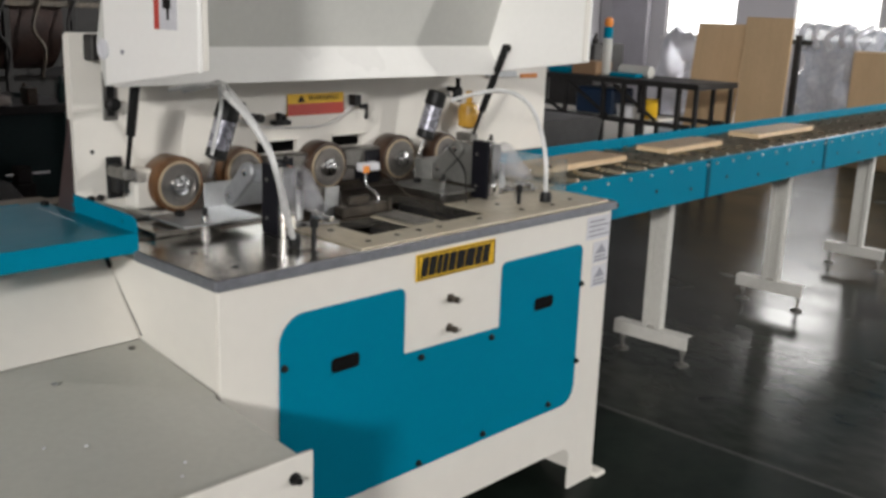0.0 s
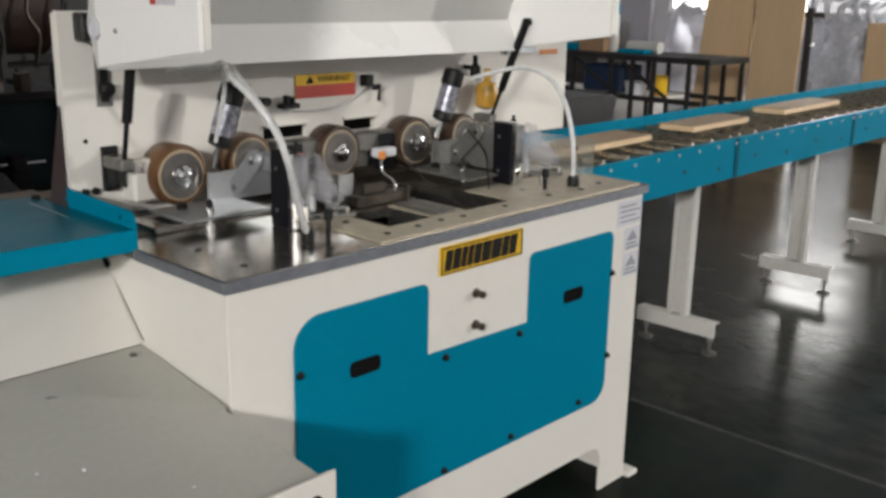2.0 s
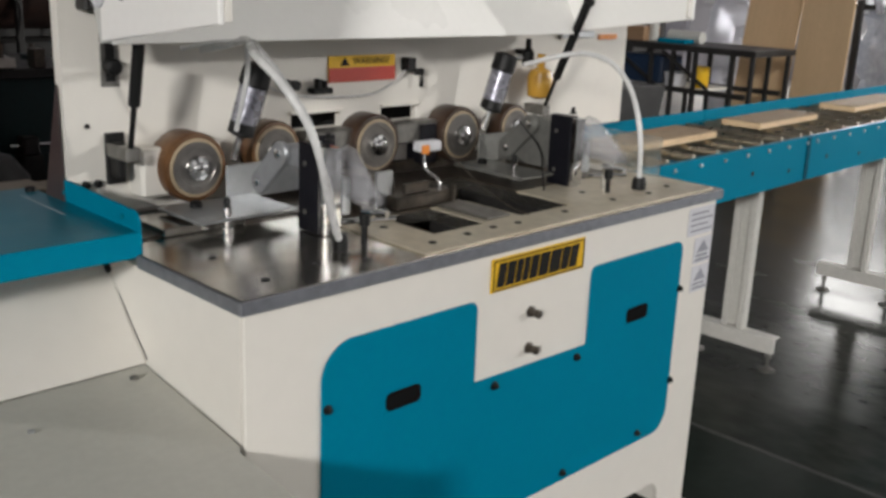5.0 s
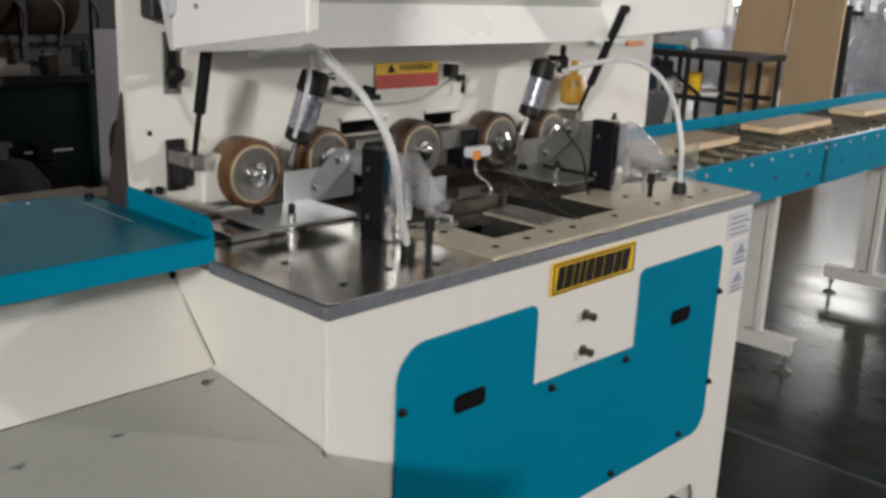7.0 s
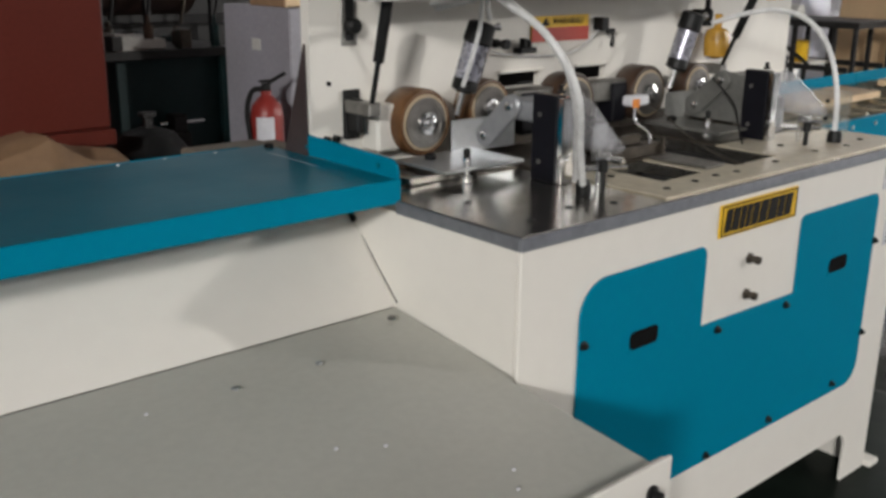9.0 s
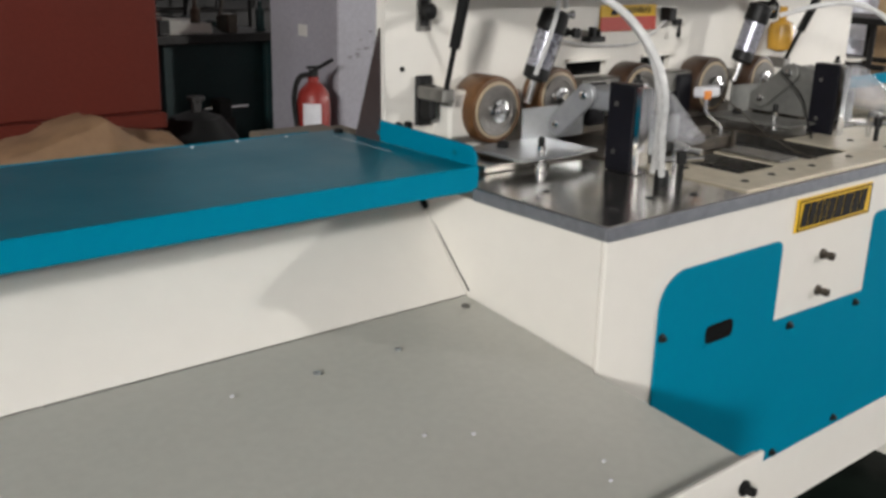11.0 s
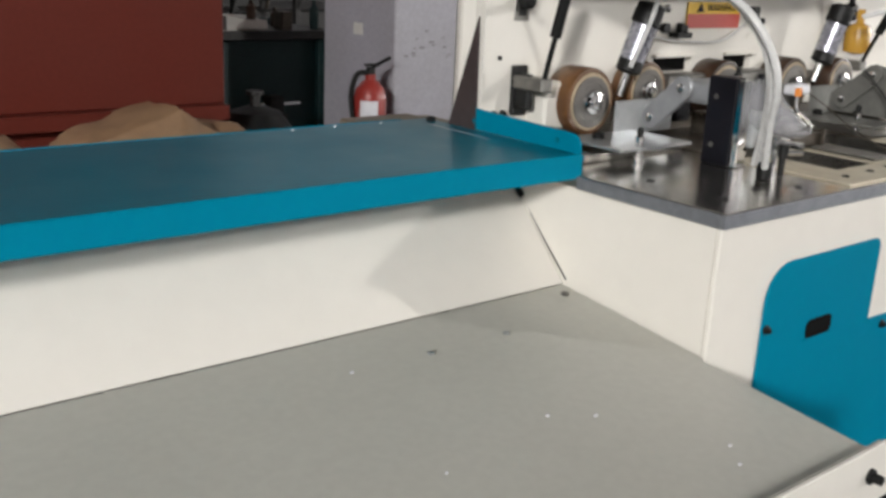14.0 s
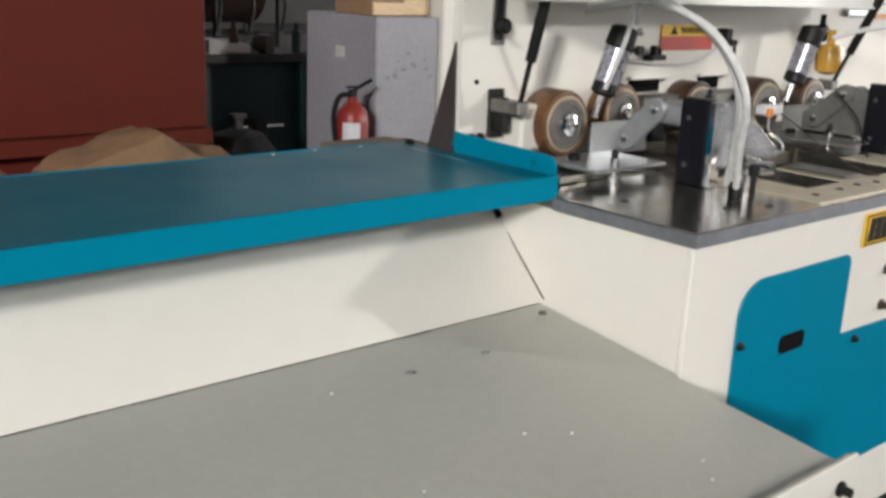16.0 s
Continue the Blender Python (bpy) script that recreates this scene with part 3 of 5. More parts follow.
# ---- feed wheels ----
def wheel_meshes(r, w, rubber):
    tread = lathe(bmesh.new(), (0, 0, 0), (0, 1, 0), [(r * 0.86, 0.0), (r * 0.96, 0.001), (r, 0.006), (r, w - 0.006), (r * 0.96, w), (r * 0.8, w)], 40)
    rim = lathe(bmesh.new(), (0, -0.0015, 0), (0, 1, 0), [(r * 0.76, 0.0), (r * 0.83, 0.0), (r * 0.85, 0.002), (r * 0.86, 0.006)], 40)
    disc = lathe(bmesh.new(), (0, -0.0045, 0), (0, 1, 0), [(r * 0.32, 0.0), (r * 0.34, 0.0016), (r * 0.55, 0.0016), (r * 0.57, 0.0002), (r * 0.75, 0.0002), (r * 0.76, 0.004)], 36)
    hub = lathe(bmesh.new(), (0, -0.022, 0), (0, 1, 0), [(r * 0.15, 0.0), (r * 0.2, 0.002), (r * 0.2, 0.008), (r * 0.34, 0.010), (r * 0.38, 0.019)], 12)
    return [(n, finish(n, b, m), m) for n, b, m in (("tread", tread, rubber), ("rim", rim, RIM), ("disc", disc, WHEELDISC), ("hub", hub, CHROME))]


WHEELS = [(1.300, 2.16, 1.043, 0.072, 0.072), (1.518, 2.19, 1.052, 0.066, 0.055), (1.803, 2.182, 1.041, 0.073, 0.066), (2.085, 2.175, 1.042, 0.073, 0.068), (2.255, 2.14, 1.054, 0.060, 0.055)]
for x, y, z, r, w in WHEELS:
    hold = part("feed_wheel", cyl(bmesh.new(), (x, y + w, z), (x, 2.2495, z), 0.018), CAST, machine, "amber rubber feed wheel on a steel hub")
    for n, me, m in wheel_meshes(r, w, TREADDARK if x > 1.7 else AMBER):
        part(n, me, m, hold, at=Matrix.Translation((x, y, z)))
bm = bx(bmesh.new(), 1.195, 1.262, 2.19, 2.2495, 0.985, 1.085, 0.006)
bx(bm, 1.262, 1.30, 2.21, 2.2495, 1.0, 1.07, 0.004)
part("bearing_block", bm, WHITE, machine)
bm = bx(bmesh.new(), 1.148, 1.187, YP - 0.012, YP - 0.0005, 1.012, 1.115, 0.002)
bx(bm, 1.152, 1.17, YP - 0.05, YP - 0.012, 1.03, 1.10, 0.003)
part("guide_bracket", bm, RUBBER, machine)
for x in (1.60, 1.93):
    part("drive_block", box(x + 0.03, x + 0.085, 2.19, 2.2495, 0.975, 1.075, 0.004), BLACK, machine)


# ---- air cylinders with black heads ----
def air_cylinder(x):
    top, low = Vector((x + 0.022, 2.135, 1.246)), Vector((x - 0.015, 2.154, 1.10))
    d = (low - top).normalized()
    a = part("air_cylinder", cyl(bmesh.new(), top + d * 0.045, low - d * 0.03, 0.028, n=24), BAGGED, machine, "chromed air cylinder with black ends")
    part("cylinder_head", lathe(bmesh.new(), top - d * 0.005, d, [(0.018, 0), (0.030, 0.006), (0.032, 0.045), (0.028, 0.05)], 20), RUBBER, a)
    part("cylinder_foot", lathe(bmesh.new(), low - d * 0.032, d, [(0.026, 0), (0.028, 0.004), (0.028, 0.026), (0.014, 0.032)], 16), RUBBER, a)
    part("piston_rod", cyl(bmesh.new(), low - d * 0.004, low + d * 0.05, 0.008), CHROME, a)
    part("fitting", lathe(bmesh.new(), top + d * 0.01 + Vector((0.02, -0.01, 0)), (1, -0.4, 0.2), [(0.006, 0), (0.006, 0.012), (0.009, 0.013), (0.009, 0.02)], 10), CHROME, a)
    part("tie_rod", cyl(bmesh.new(), top + d * 0.04 + Vector((0.026, -0.014, 0)), low - d * 0.03 + Vector((0.026, -0.014, 0)), 0.003), CHROME, a)


air_cylinder(1.415)
air_cylinder(2.18)


# ---- pressing units: black slide, guide, link, shoe and clear nozzle ----
def press_unit(x, shade, metal, reach, near, end):
    slide = part("slide_block", box(x, x + 0.028, 1.864, 1.930, TOP + 0.001, 1.124, 0.002), BLACK, machine, "black slide block with a steel guide")
    part("guide_rail", bx(box(x + 0.003, x + 0.025, 1.849, 1.8635, TOP + 0.001, 1.122, 0.002), x + 0.0285, x + 0.05, 1.858, 1.896, TOP + 0.001, 1.118, 0.002), CHROME, slide)
    for z in (0.99, 1.085):
        part("slide_screw", lathe(bmesh.new(), (x, 1.908, z), (-1, 0, 0), [(0.005, 0), (0.005, 0.002)], 10), CAST, slide)
    part("rail_carriage", box(x + 0.0505, x + 0.068, 1.85, 1.89, 0.985, 1.06, 0.004), ZINC, slide)
    part("slide_cap", lathe(bmesh.new(), (x + 0.05, 1.90, 1.124), (0, 0, 1), [(0.009, 0), (0.009, 0.004), (0.005, 0.005), (0.005, 0.016)], 10), RUBBER, slide)
    # swinging link, two rounded ends
    p, q, r = Vector((1.995, 1.09)), Vector((2.068, 1.02)), 0.024
    d = (q - p).normalized()
    nrm = Vector((-d.y, d.x))
    pts = []
    for c, s in ((p, -1), (q, 1)):
        for k in range(9):
            a = math.pi * (k / 8 - 0.5) * 1
            pts.append(tuple(c + d * (s * math.cos(a) * r) + nrm * (s * math.sin(a) * r)))
    link = part("link_arm", prism(bmesh.new(), pts, 'x', x + 0.0, x + 0.014, 0.002), metal, machine, "grey rounded link arm")
    for c in (p, q):
        part("pivot_pin", lathe(bmesh.new(), (x, c.x, c.y), (-1, 0, 0), [(0.009, 0), (0.009, 0.005), (0.005, 0.007)], 14), CHROME, link)
    part("pivot_bar", cyl(bmesh.new(), (x + 0.0145, p.x, p.y), (x + 0.10, p.x, p.y), 0.017), metal, link)
    part("link_bracket", box(x + 0.015, x + 0.08, 1.9305, 2.02, 1.06, 1.105, 0.012, 3), metal, link)
    # bent sheet shoe
    shoe = part("pressing_shoe", bx(box(x - reach, x + end, near, 2.134, 0.975, 0.981, 0.001), x - 0.03, x + 0.16, 2.135, 2.141, 0.9725, 1.045, 0.001), shade, machine, "bent galvanised pressing shoe")
    part("shoe_stud", lathe(bmesh.new(), (x - reach + 0.065, max(near, 1.975) + 0.01, TOP + 0.001), (0, 0, 1), [(0.012, 0), (0.012, 0.012), (0.007, 0.013), (0.007, 0.032), (0.009, 0.033), (0.009, 0.05)], 14), CHROME, shoe)
    part("stud_cap", lathe(bmesh.new(), (x - reach + 0.065, max(near, 1.975) + 0.01, TOP + 0.0515), (0, 0, 1), [(0.006, 0), (0.007, 0.012), (0.004, 0.018)], 12), RUBBER, shoe)
    part("shoe_knob", lathe(bmesh.new(), (x - reach + 0.06, 2.09, 0.9815), (0, 0, 1), [(0.012, 0), (0.013, 0.008), (0.008, 0.013)], 14), RUBBER, shoe)
    if shade is ZINC:
        part("base_plate", box(x - 0.24, x - 0.06, 2.02, 2.14, TOP + 0.001, TOP + 0.018, 0.002), STEEL, shoe)
    else:
        part("shroud", prism(bmesh.new(), [(1.931, 0.985), (2.11, 0.985), (2.11, 1.03), (2.0, 1.115), (1.931, 1.10)], 'x', x + 0.016, x + 0.021, 0.001), shade, shoe)
    # clear duck-bill nozzle with its clamp
    bm = bmesh.new()
    secs = [((x + 0.075, 1.90, 1.075), 0.016, 0.03), ((x + 0.06, 1.86, 1.085), 0.024, 0.036), ((x + 0.05, 1.83, 1.08), 0.026, 0.038), ((x + 0.035, 1.785, 1.066), 0.022, 0.028), ((x + 0.024, 1.745, 1.054), 0.018, 0.016), ((x + 0.018, 1.722, 1.05), 0.016, 0.008)]
    rings = []
    for c, rx, rz in secs:
        rings.append([bm.verts.new((c[0] + 1.25 * rx * math.cos(2 * math.pi * i / 16), c[1], c[2] - 0.008 + 1.3 * rz * math.sin(2 * math.pi * i / 16))) for i in range(16)])
    for a, b in zip(rings, rings[1:]):
        for i in range(16):
            bm.faces.new((a[i], a[(i + 1) % 16], b[(i + 1) % 16], b[i]))
    noz = part("dust_nozzle", bm, FROST, machine, "clear plastic dust nozzle")
    bm = cyl(bmesh.new(), (x + 0.06, 1.80, TOP + 0.001), (x + 0.06, 1.80, 1.02), 0.007)
    cyl(bm, (x + 0.02, 1.82, 0.985), (x + 0.12, 1.78, 0.985), 0.006)
    lathe(bm, (x + 0.06, 1.80, 1.005), (0.3, -1, 0), [(0.013, 0), (0.013, 0.02), (0.008, 0.024), (0.008, 0.05)], 12)
    part("nozzle_clamp", bm, CHROME, noz)
    part("clamp_screw", lathe(bmesh.new(), (x + 0.03, 1.765, TOP + 0.001), (0, 0, 1), [(0.006, 0), (0.006, 0.035), (0.01, 0.037), (0.01, 0.06)], 12), RUBBER, noz)


press_unit(1.385, ZINC, ALU, 0.19, 1.975, 0.03)
press_unit(2.143, DULL, DULL, 0.125, 1.905, -0.004)
part("air_hose", tube(bmesh.new(), [(1.355, 1.762, 0.965), (1.30, 1.728, 1.06), (1.262, 1.70, 1.135), (1.242, 1.712, 1.20), (1.222, 1.757, 1.262), (1.232, 1.84, 1.296), (1.30, 1.97, 1.312), (1.33, 2.06, 1.30), (1.30, 2.13, 1.282)], 0.007, 12), HOSE, machine, "milky white air hose")
part("hose_end", lathe(bmesh.new(), (1.357, 1.763, TOP + 0.001), (0, 0, 1), [(0.014, 0), (0.015, 0.018), (0.012, 0.03)], 14), RUBBER, machine)
part("air_hose", tube(bmesh.new(), [(1.375, 1.80, 0.97), (1.335, 1.765, 1.05), (1.29, 1.735, 1.13), (1.265, 1.74, 1.20), (1.25, 1.79, 1.262), (1.275, 1.88, 1.293), (1.345, 2.02, 1.305), (1.395, 2.07, 1.26)], 0.0055, 12), HOSE, machine, "milky white air hose")
part("air_hose", tube(bmesh.new(), [(1.368, 1.785, 0.975), (1.325, 1.752, 1.05), (1.282, 1.725, 1.12), (1.258, 1.722, 1.19), (1.238, 1.765, 1.258), (1.25, 1.85, 1.298), (1.285, 1.93, 1.312), (1.24, 1.985, 1.308), (1.20, 2.03, 1.295)], 0.0045, 12), HOSE, machine, "milky white air hose")
part("air_hose", tube(bmesh.new(), [(1.345, 2.04, 1.304), (1.36, 2.06, 1.25), (1.365, 2.085, 1.19), (1.37, 2.12, 1.12)], 0.005), HOSE, machine)
part("air_hose", tube(bmesh.new(), [(2.27, 1.742, 0.965), (2.272, 1.752, 1.08), (2.278, 1.79, 1.18), (2.295, 1.86, 1.24), (2.30, 1.95, 1.262), (2.26, 2.02, 1.25), (2.205, 2.08, 1.225)], 0.0065, 12), HOSE, machine, "milky white air hose")
part("hose_end", lathe(bmesh.new(), (2.27, 1.742, TOP + 0.001), (0, 0, 1), [(0.017, 0), (0.018, 0.02), (0.014, 0.032)], 14), RUBBER, machine)
acr = part("clear_guard", box(2.425, 2.432, 1.79, 2.03, TOP + 0.001, 1.06, 0.001), CLEAR, machine, "clear acrylic end guard")
for z in (0.985, 1.03):
    part("guard_screw", lathe(bmesh.new(), (2.425, 1.85, z), (-1, 0, 0), [(0.006, 0), (0.006, 0.004)], 10), RUBBER, acr)

# ---- sensor on its bent rod, between the openings ----
sen = part("sensor_bracket", bx(bx(box(1.625, 1.79, 1.906, 1.945, TOP + 0.006, 0.984, 0.003), 1.66, 1.73, 1.92, 1.932, 0.985, 1.008, 0.002), 1.782, 1.79, 1.895, 1.905, TOP + 0.006, 0.995, 0.001), GRIMY, machine, "dark steel sensor bracket")
part("bent_rod", tube(bmesh.new(), [(1.755, 1.915, 0.975), (1.755, 1.92, 1.005), (1.738, 1.945, 1.03), (1.738, 1.95, 1.065)], 0.0045), CHROME, sen)
part("sensor", box(1.735, 1.80, 1.955, 1.985, 1.062, 1.085, 0.004), PAPER, sen)
part("sensor_tip", box(1.733, 1.752, 1.945, 1.954, 1.06, 1.08, 0.002), ORANGE, sen)
part("sensor_cable", tube(bmesh.new(), [(1.80, 1.97, 1.07), (1.815, 1.92, 1.04), (1.82, 1.85, 0.998), (1.83, 1.77, 0.965), (1.835, 1.722, 0.957)], 0.0016), GRIMY, sen)
part("small_cover", box(1.60, 1.648, 1.948, 1.954, TOP + 0.006, 1.036, 0.002), ZINC, sen)
part("support_rail", box(1.727, 1.80, 1.742, 1.893, TOP + 0.005, 0.961, 0.002), CAST, sen)
part("thin_black_cable", tube(bmesh.new(), [(2.11, 2.0, 1.10), (2.12, 1.94, 1.04), (2.09, 1.90, 0.99), (2.05, 1.86, 0.958)], 0.0022), RUBBER, machine)
part("feed_bed", plate_with_holes([1.10, 1.825, 1.998, 2.38], [2.03, 2.09, 2.215], [(1, 0)], TOP + 0.0005, TOP + 0.005), GRIMY, machine, "grimy dark steel feed bed under the wheels")
part("feed_bed", box(1.455, 1.822, 1.905, 2.029, TOP + 0.0005, TOP + 0.005, 0), GRIMY, machine)
part("feed_bed", box(2.001, 2.38, 1.905, 2.029, TOP + 0.0005, TOP + 0.005, 0), GRIMY, machine)
part("pressure_beam", box(1.62, 1.70, 2.0, 2.14, TOP + 0.006, 1.01, 0.004), GRIMY, machine)
part("pressure_beam", box(2.22, 2.26, 2.0, 2.14, TOP + 0.006, 0.985, 0.004), GRIMY, machine)
part("fence", box(1.45, 2.38, 2.217, 2.23, TOP + 0.001, 0.985, 0.002), GRIMY, machine)

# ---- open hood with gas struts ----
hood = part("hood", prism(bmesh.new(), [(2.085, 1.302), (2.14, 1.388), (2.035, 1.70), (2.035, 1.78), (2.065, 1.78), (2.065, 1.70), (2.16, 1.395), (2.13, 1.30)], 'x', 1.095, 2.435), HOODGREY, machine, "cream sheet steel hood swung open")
for x, yf in ((1.083, 1.715), (2.437, 1.745)):
    side_pts = [(2.10, 1.304), (yf, 1.358), (yf, 1.80), (2.10, 1.80)] if x < 2 else [(2.15, 1.30), (yf, 1.358), (yf, 1.80), (2.15, 1.80)]
    part("hood_side", prism(bmesh.new(), side_pts, 'x', x, x + 0.01, 0.002), LITWHITE, hood)
# The beam gets the lit copy; it faces the light more than the slope.
part("hood_beam", prism(bmesh.new(), [(2.0815, 1.301), (2.1365, 1.387), (2.1395, 1.3855), (2.0845, 1.2995)], "x", 1.0955, 2.4345), LITWHITE, hood)
part("hood_lip", box(1.094, 1.108, 1.716, 1.722, 1.362, 1.80, 0.001), WHITE, hood)
part("hood_lip", box(2.418, 2.436, 1.746, 1.752, 1.364, 1.80, 0.001), WHITE, hood)
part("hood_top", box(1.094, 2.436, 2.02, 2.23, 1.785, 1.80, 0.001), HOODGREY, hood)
lab = part("hood_sticker", box(1.0805, 1.0825, 1.79, 1.875, 1.438, 1.60, 0), PAPER, hood, "white and black sticker with a red edge")
part("red_edge", box(1.0795, 1.0804, 1.856, 1.875, 1.438, 1.60, 0), REDLABEL, lab)
bm = bx(bmesh.new(), 1.0795, 1.0804, 1.798, 1.845, 1.52, 1.56)
bx(bm, 1.0795, 1.0804, 1.81, 1.84, 1.48, 1.505)
bx(bm, 1.0795, 1.0804, 1.817, 1.826, 1.458, 1.48)
part("black_print", bm, INK, lab)
part("hinge_boss", lathe(bmesh.new(), (1.0825, 2.10, 1.385), (-1, 0, 0), [(0.022, 0), (0.023, 0.006), (0.017, 0.008), (0.016, 0.004)], 20), PAPER, hood)
part("hinge_block", box(1.105, 1.165, 2.205, 2.2495, 1.352, 1.412, 0.004), DARKIRON, machine)
part("hinge_arm", cyl(bmesh.new(), (1.13, 2.206, 1.385), (1.13, 2.11, 1.39), 0.012), CAST, machine)
part("hood_rivet", lathe(bmesh.new(), (1.0825, 2.016, 1.383), (-1, 0, 0), [(0.005, 0), (0.005, 0.003)], 10), GREYINK, hood)
for p, q in (((1.16, 2.165, 1.085), (1.157, 2.08, 1.40)), ((2.425, 2.185, 1.085), (2.415, 2.05, 1.385))):
    p, q = Vector(p), Vector(q)
    d = (q - p).normalized()
    st = part("gas_strut", cyl(bmesh.new(), p + d * 0.1, q, 0.0115), RUBBER, machine, "black gas strut")
    part("strut_rod", cyl(bmesh.new(), p, p + d * 0.1, 0.0055), RUBBER, st)
    part("strut_end", lathe(bmesh.new(), q - Vector((0.004, 0, 0)), (1, 0, 0), [(0.012, 0), (0.012, 0.018), (0.006, 0.02)], 12), RUBBER, st)
    part("strut_foot", bx(bmesh.new(), p.x - 0.012, p.x + 0.018, p.y - 0.01, 2.2495, p.z - 0.016, p.z + 0.012, 0.003), CAST, st)

# ---- outlet chute ----
chute = thing("outlet_chute", (0.3, 1.6, FLOOR), "grey sheet metal chute tray beside the machine", "chute")
XL = -0.75


def sheet(pts, t=0.004):
    """A sheet along x from a list of (x0, x1, y, z) lines."""
    bm = bmesh.new()
    rows = [[bm.verts.new((x0, y, z)), bm.verts.new((x1, y, z))] for x0, x1, y, z in pts]
    for a, b in zip(rows, rows[1:]):
        bm.faces.new((a[0], a[1], b[1], b[0]))
    bmesh.ops.recalc_face_normals(bm, faces=bm.faces)
    bmesh.ops.solidify(bm, geom=list(bm.faces), thickness=t)
    return bm


part("tray", sheet([(XL, 1.078, 1.987, 0.726), (XL, 1.061, 1.645, 0.700), (XL, 1.05, 1.63, 0.699), (XL, 1.045, 1.345, 0.675), (XL, 1.045, 1.33, 0.677), (XL, 1.045, 1.322, 0.694)]), TRAY, chute)
part("back_sheet", sheet([(XL, 1.081, 1.989, 0.728), (XL, 1.09, 2.205, 0.941)]), WHITE, chute, "cream sloping back sheet")
part("front_apron", box(XL, 1.05, 1.309, 1.316, 0.12, 0.697, 0.001), WHITE, chute)
part("apron_end", prism(bmesh.new(), [(1.317, 0.12), (1.63, 0.12), (1.63, 0.690), (1.345, 0.667), (1.317, 0.690)], 'x', 1.046, 1.05), WHITE, chute)
part("apron_screw", lathe(bmesh.new(), (1.005, 1.308, 0.655), (0, -1, 0), [(0.012, 0), (0.012, 0.004), (0.007, 0.005), (0.007, 0.018)], 12), RUBBER, chute)
for x, y in ((1.03, 1.935), ):
    part("tray_screw", lathe(bmesh.new(), (x, y, 0.729), (0, 0, 1), [(0.008, 0), (0.008, 0.004), (0.005, 0.006)], 10), CAST, chute)
for x, y in ((0.815, 1.86), (0.655, 1.86)):
    part("tray_screw", lathe(bmesh.new(), (x, y, 0.722), (0, 0, 1), [(0.006, 0), (0.006, 0.003), (0.003, 0.004)], 10), ZINC, chute)
for x in (XL + 0.1, 0.9):
    for y in (1.4, 1.95):
        part("chute_leg", box(x, x + 0.05, y, y + 0.05, FLOOR, 0.67, 0.003), WHITE, chute)
rng = random.Random(9)
bm = bmesh.new()
for i in range(9):
    x, y = rng.uniform(0.05, 0.95), rng.uniform(1.4, 1.9)
    s = rng.uniform(0.002, 0.004)
    bx(bm, x, x + s * 1.6, y, y + s, 0.675 + (y - 1.345) * 0.09 + 0.001, 0.675 + (y - 1.345) * 0.09 + 0.003 + s * 0.5)
solo("wood_chips", bm, PAPER, "small pale wood chips lying on the chute", "wood chips", kind="stuff")

# ---- infeed table ----
infeed = thing("infeed_table", (0.3, 2.2, FLOOR), "long teal sheet steel infeed table with an end flange", "table")
top = part("tabletop", box(XL - 0.4, 1.066, 1.9615, 2.42, 0.978, 0.985, 0.0015), TEALTOP, infeed)
part("front_edge", box(XL - 0.4, 1.068, 1.953, 1.961, 0.943, 0.989, 0.002), TEAL, infeed)
part("end_edge", box(1.0665, 1.071, 1.9615, 2.30, 0.943, 0.984, 0.001), TEAL, infeed)
part("end_flange", prism(bmesh.new(), rounded([(1.962, 0.9855), (2.325, 0.9855), (2.325, 1.03), (1.962, 1.022)], [0, 0, 0.012, 0.025]), 'x', 1.066, 1.072, 0.001), TEAL, infeed)
for y in (2.02, 2.26):
    part("flange_screw", lathe(bmesh.new(), (1.0655, y, 1.004), (-1, 0, 0), [(0.005, 0), (0.005, 0.002)], 10), TEALTOP, infeed)
part("rear_edge", box(XL - 0.4, 1.0, 2.4205, 2.426, 0.94, 0.986, 0.001), TEAL, infeed)
part("under_frame", box(XL - 0.3, 0.98, 2.22, 2.27, 0.92, 0.9775, 0.002), WHITE, infeed)
for x in (XL - 0.2, 0.3):
    part("table_leg", box(x, x + 0.06, 2.275, 2.335, FLOOR, 0.9775, 0.003), WHITE, infeed)
for x, y, s in ((1.05, 2.385, 0.010), (0.93, 2.40, 0.003), (0.82, 2.405, 0.003), (0.72, 2.40, 0.003)):
    part("table_bolt", lathe(bmesh.new(), (x, y, 0.985), (0, 0, 1), [(s, 0), (s, s * 0.8), (s * 0.6, s)], 10), PAPER if s < 0.008 else RUBBER, infeed)
part("scribe_line", box(1.02, 1.0215, 2.16, 2.36, 0.9852, 0.9856, 0), PAPER, infeed)
solo("rear_bed", bx(box(0.93, 1.12, 2.44, 2.56, FLOOR, 0.972, 0.004), 1.12, 1.175, 2.44, 2.56, FLOOR, 0.965, 0.004), BEDTAN, "dusty tan steel bed block behind the infeed table", "machine bed")
part("seam_strip", tube(bmesh.new(), [(1.082, 1.984, 0.736), (1.086, 2.06, 0.805), (1.091, 2.13, 0.872), (1.096, 2.2, 0.938)], 0.0022, 8), RUBBER, chute, "black rubber seam strip")
part("seam_end", tube(bmesh.new(), [(1.085, 2.125, 0.872), (1.088, 2.15, 0.895), (1.09, 2.17, 0.92)], 0.007, 8), RUBBER, chute)

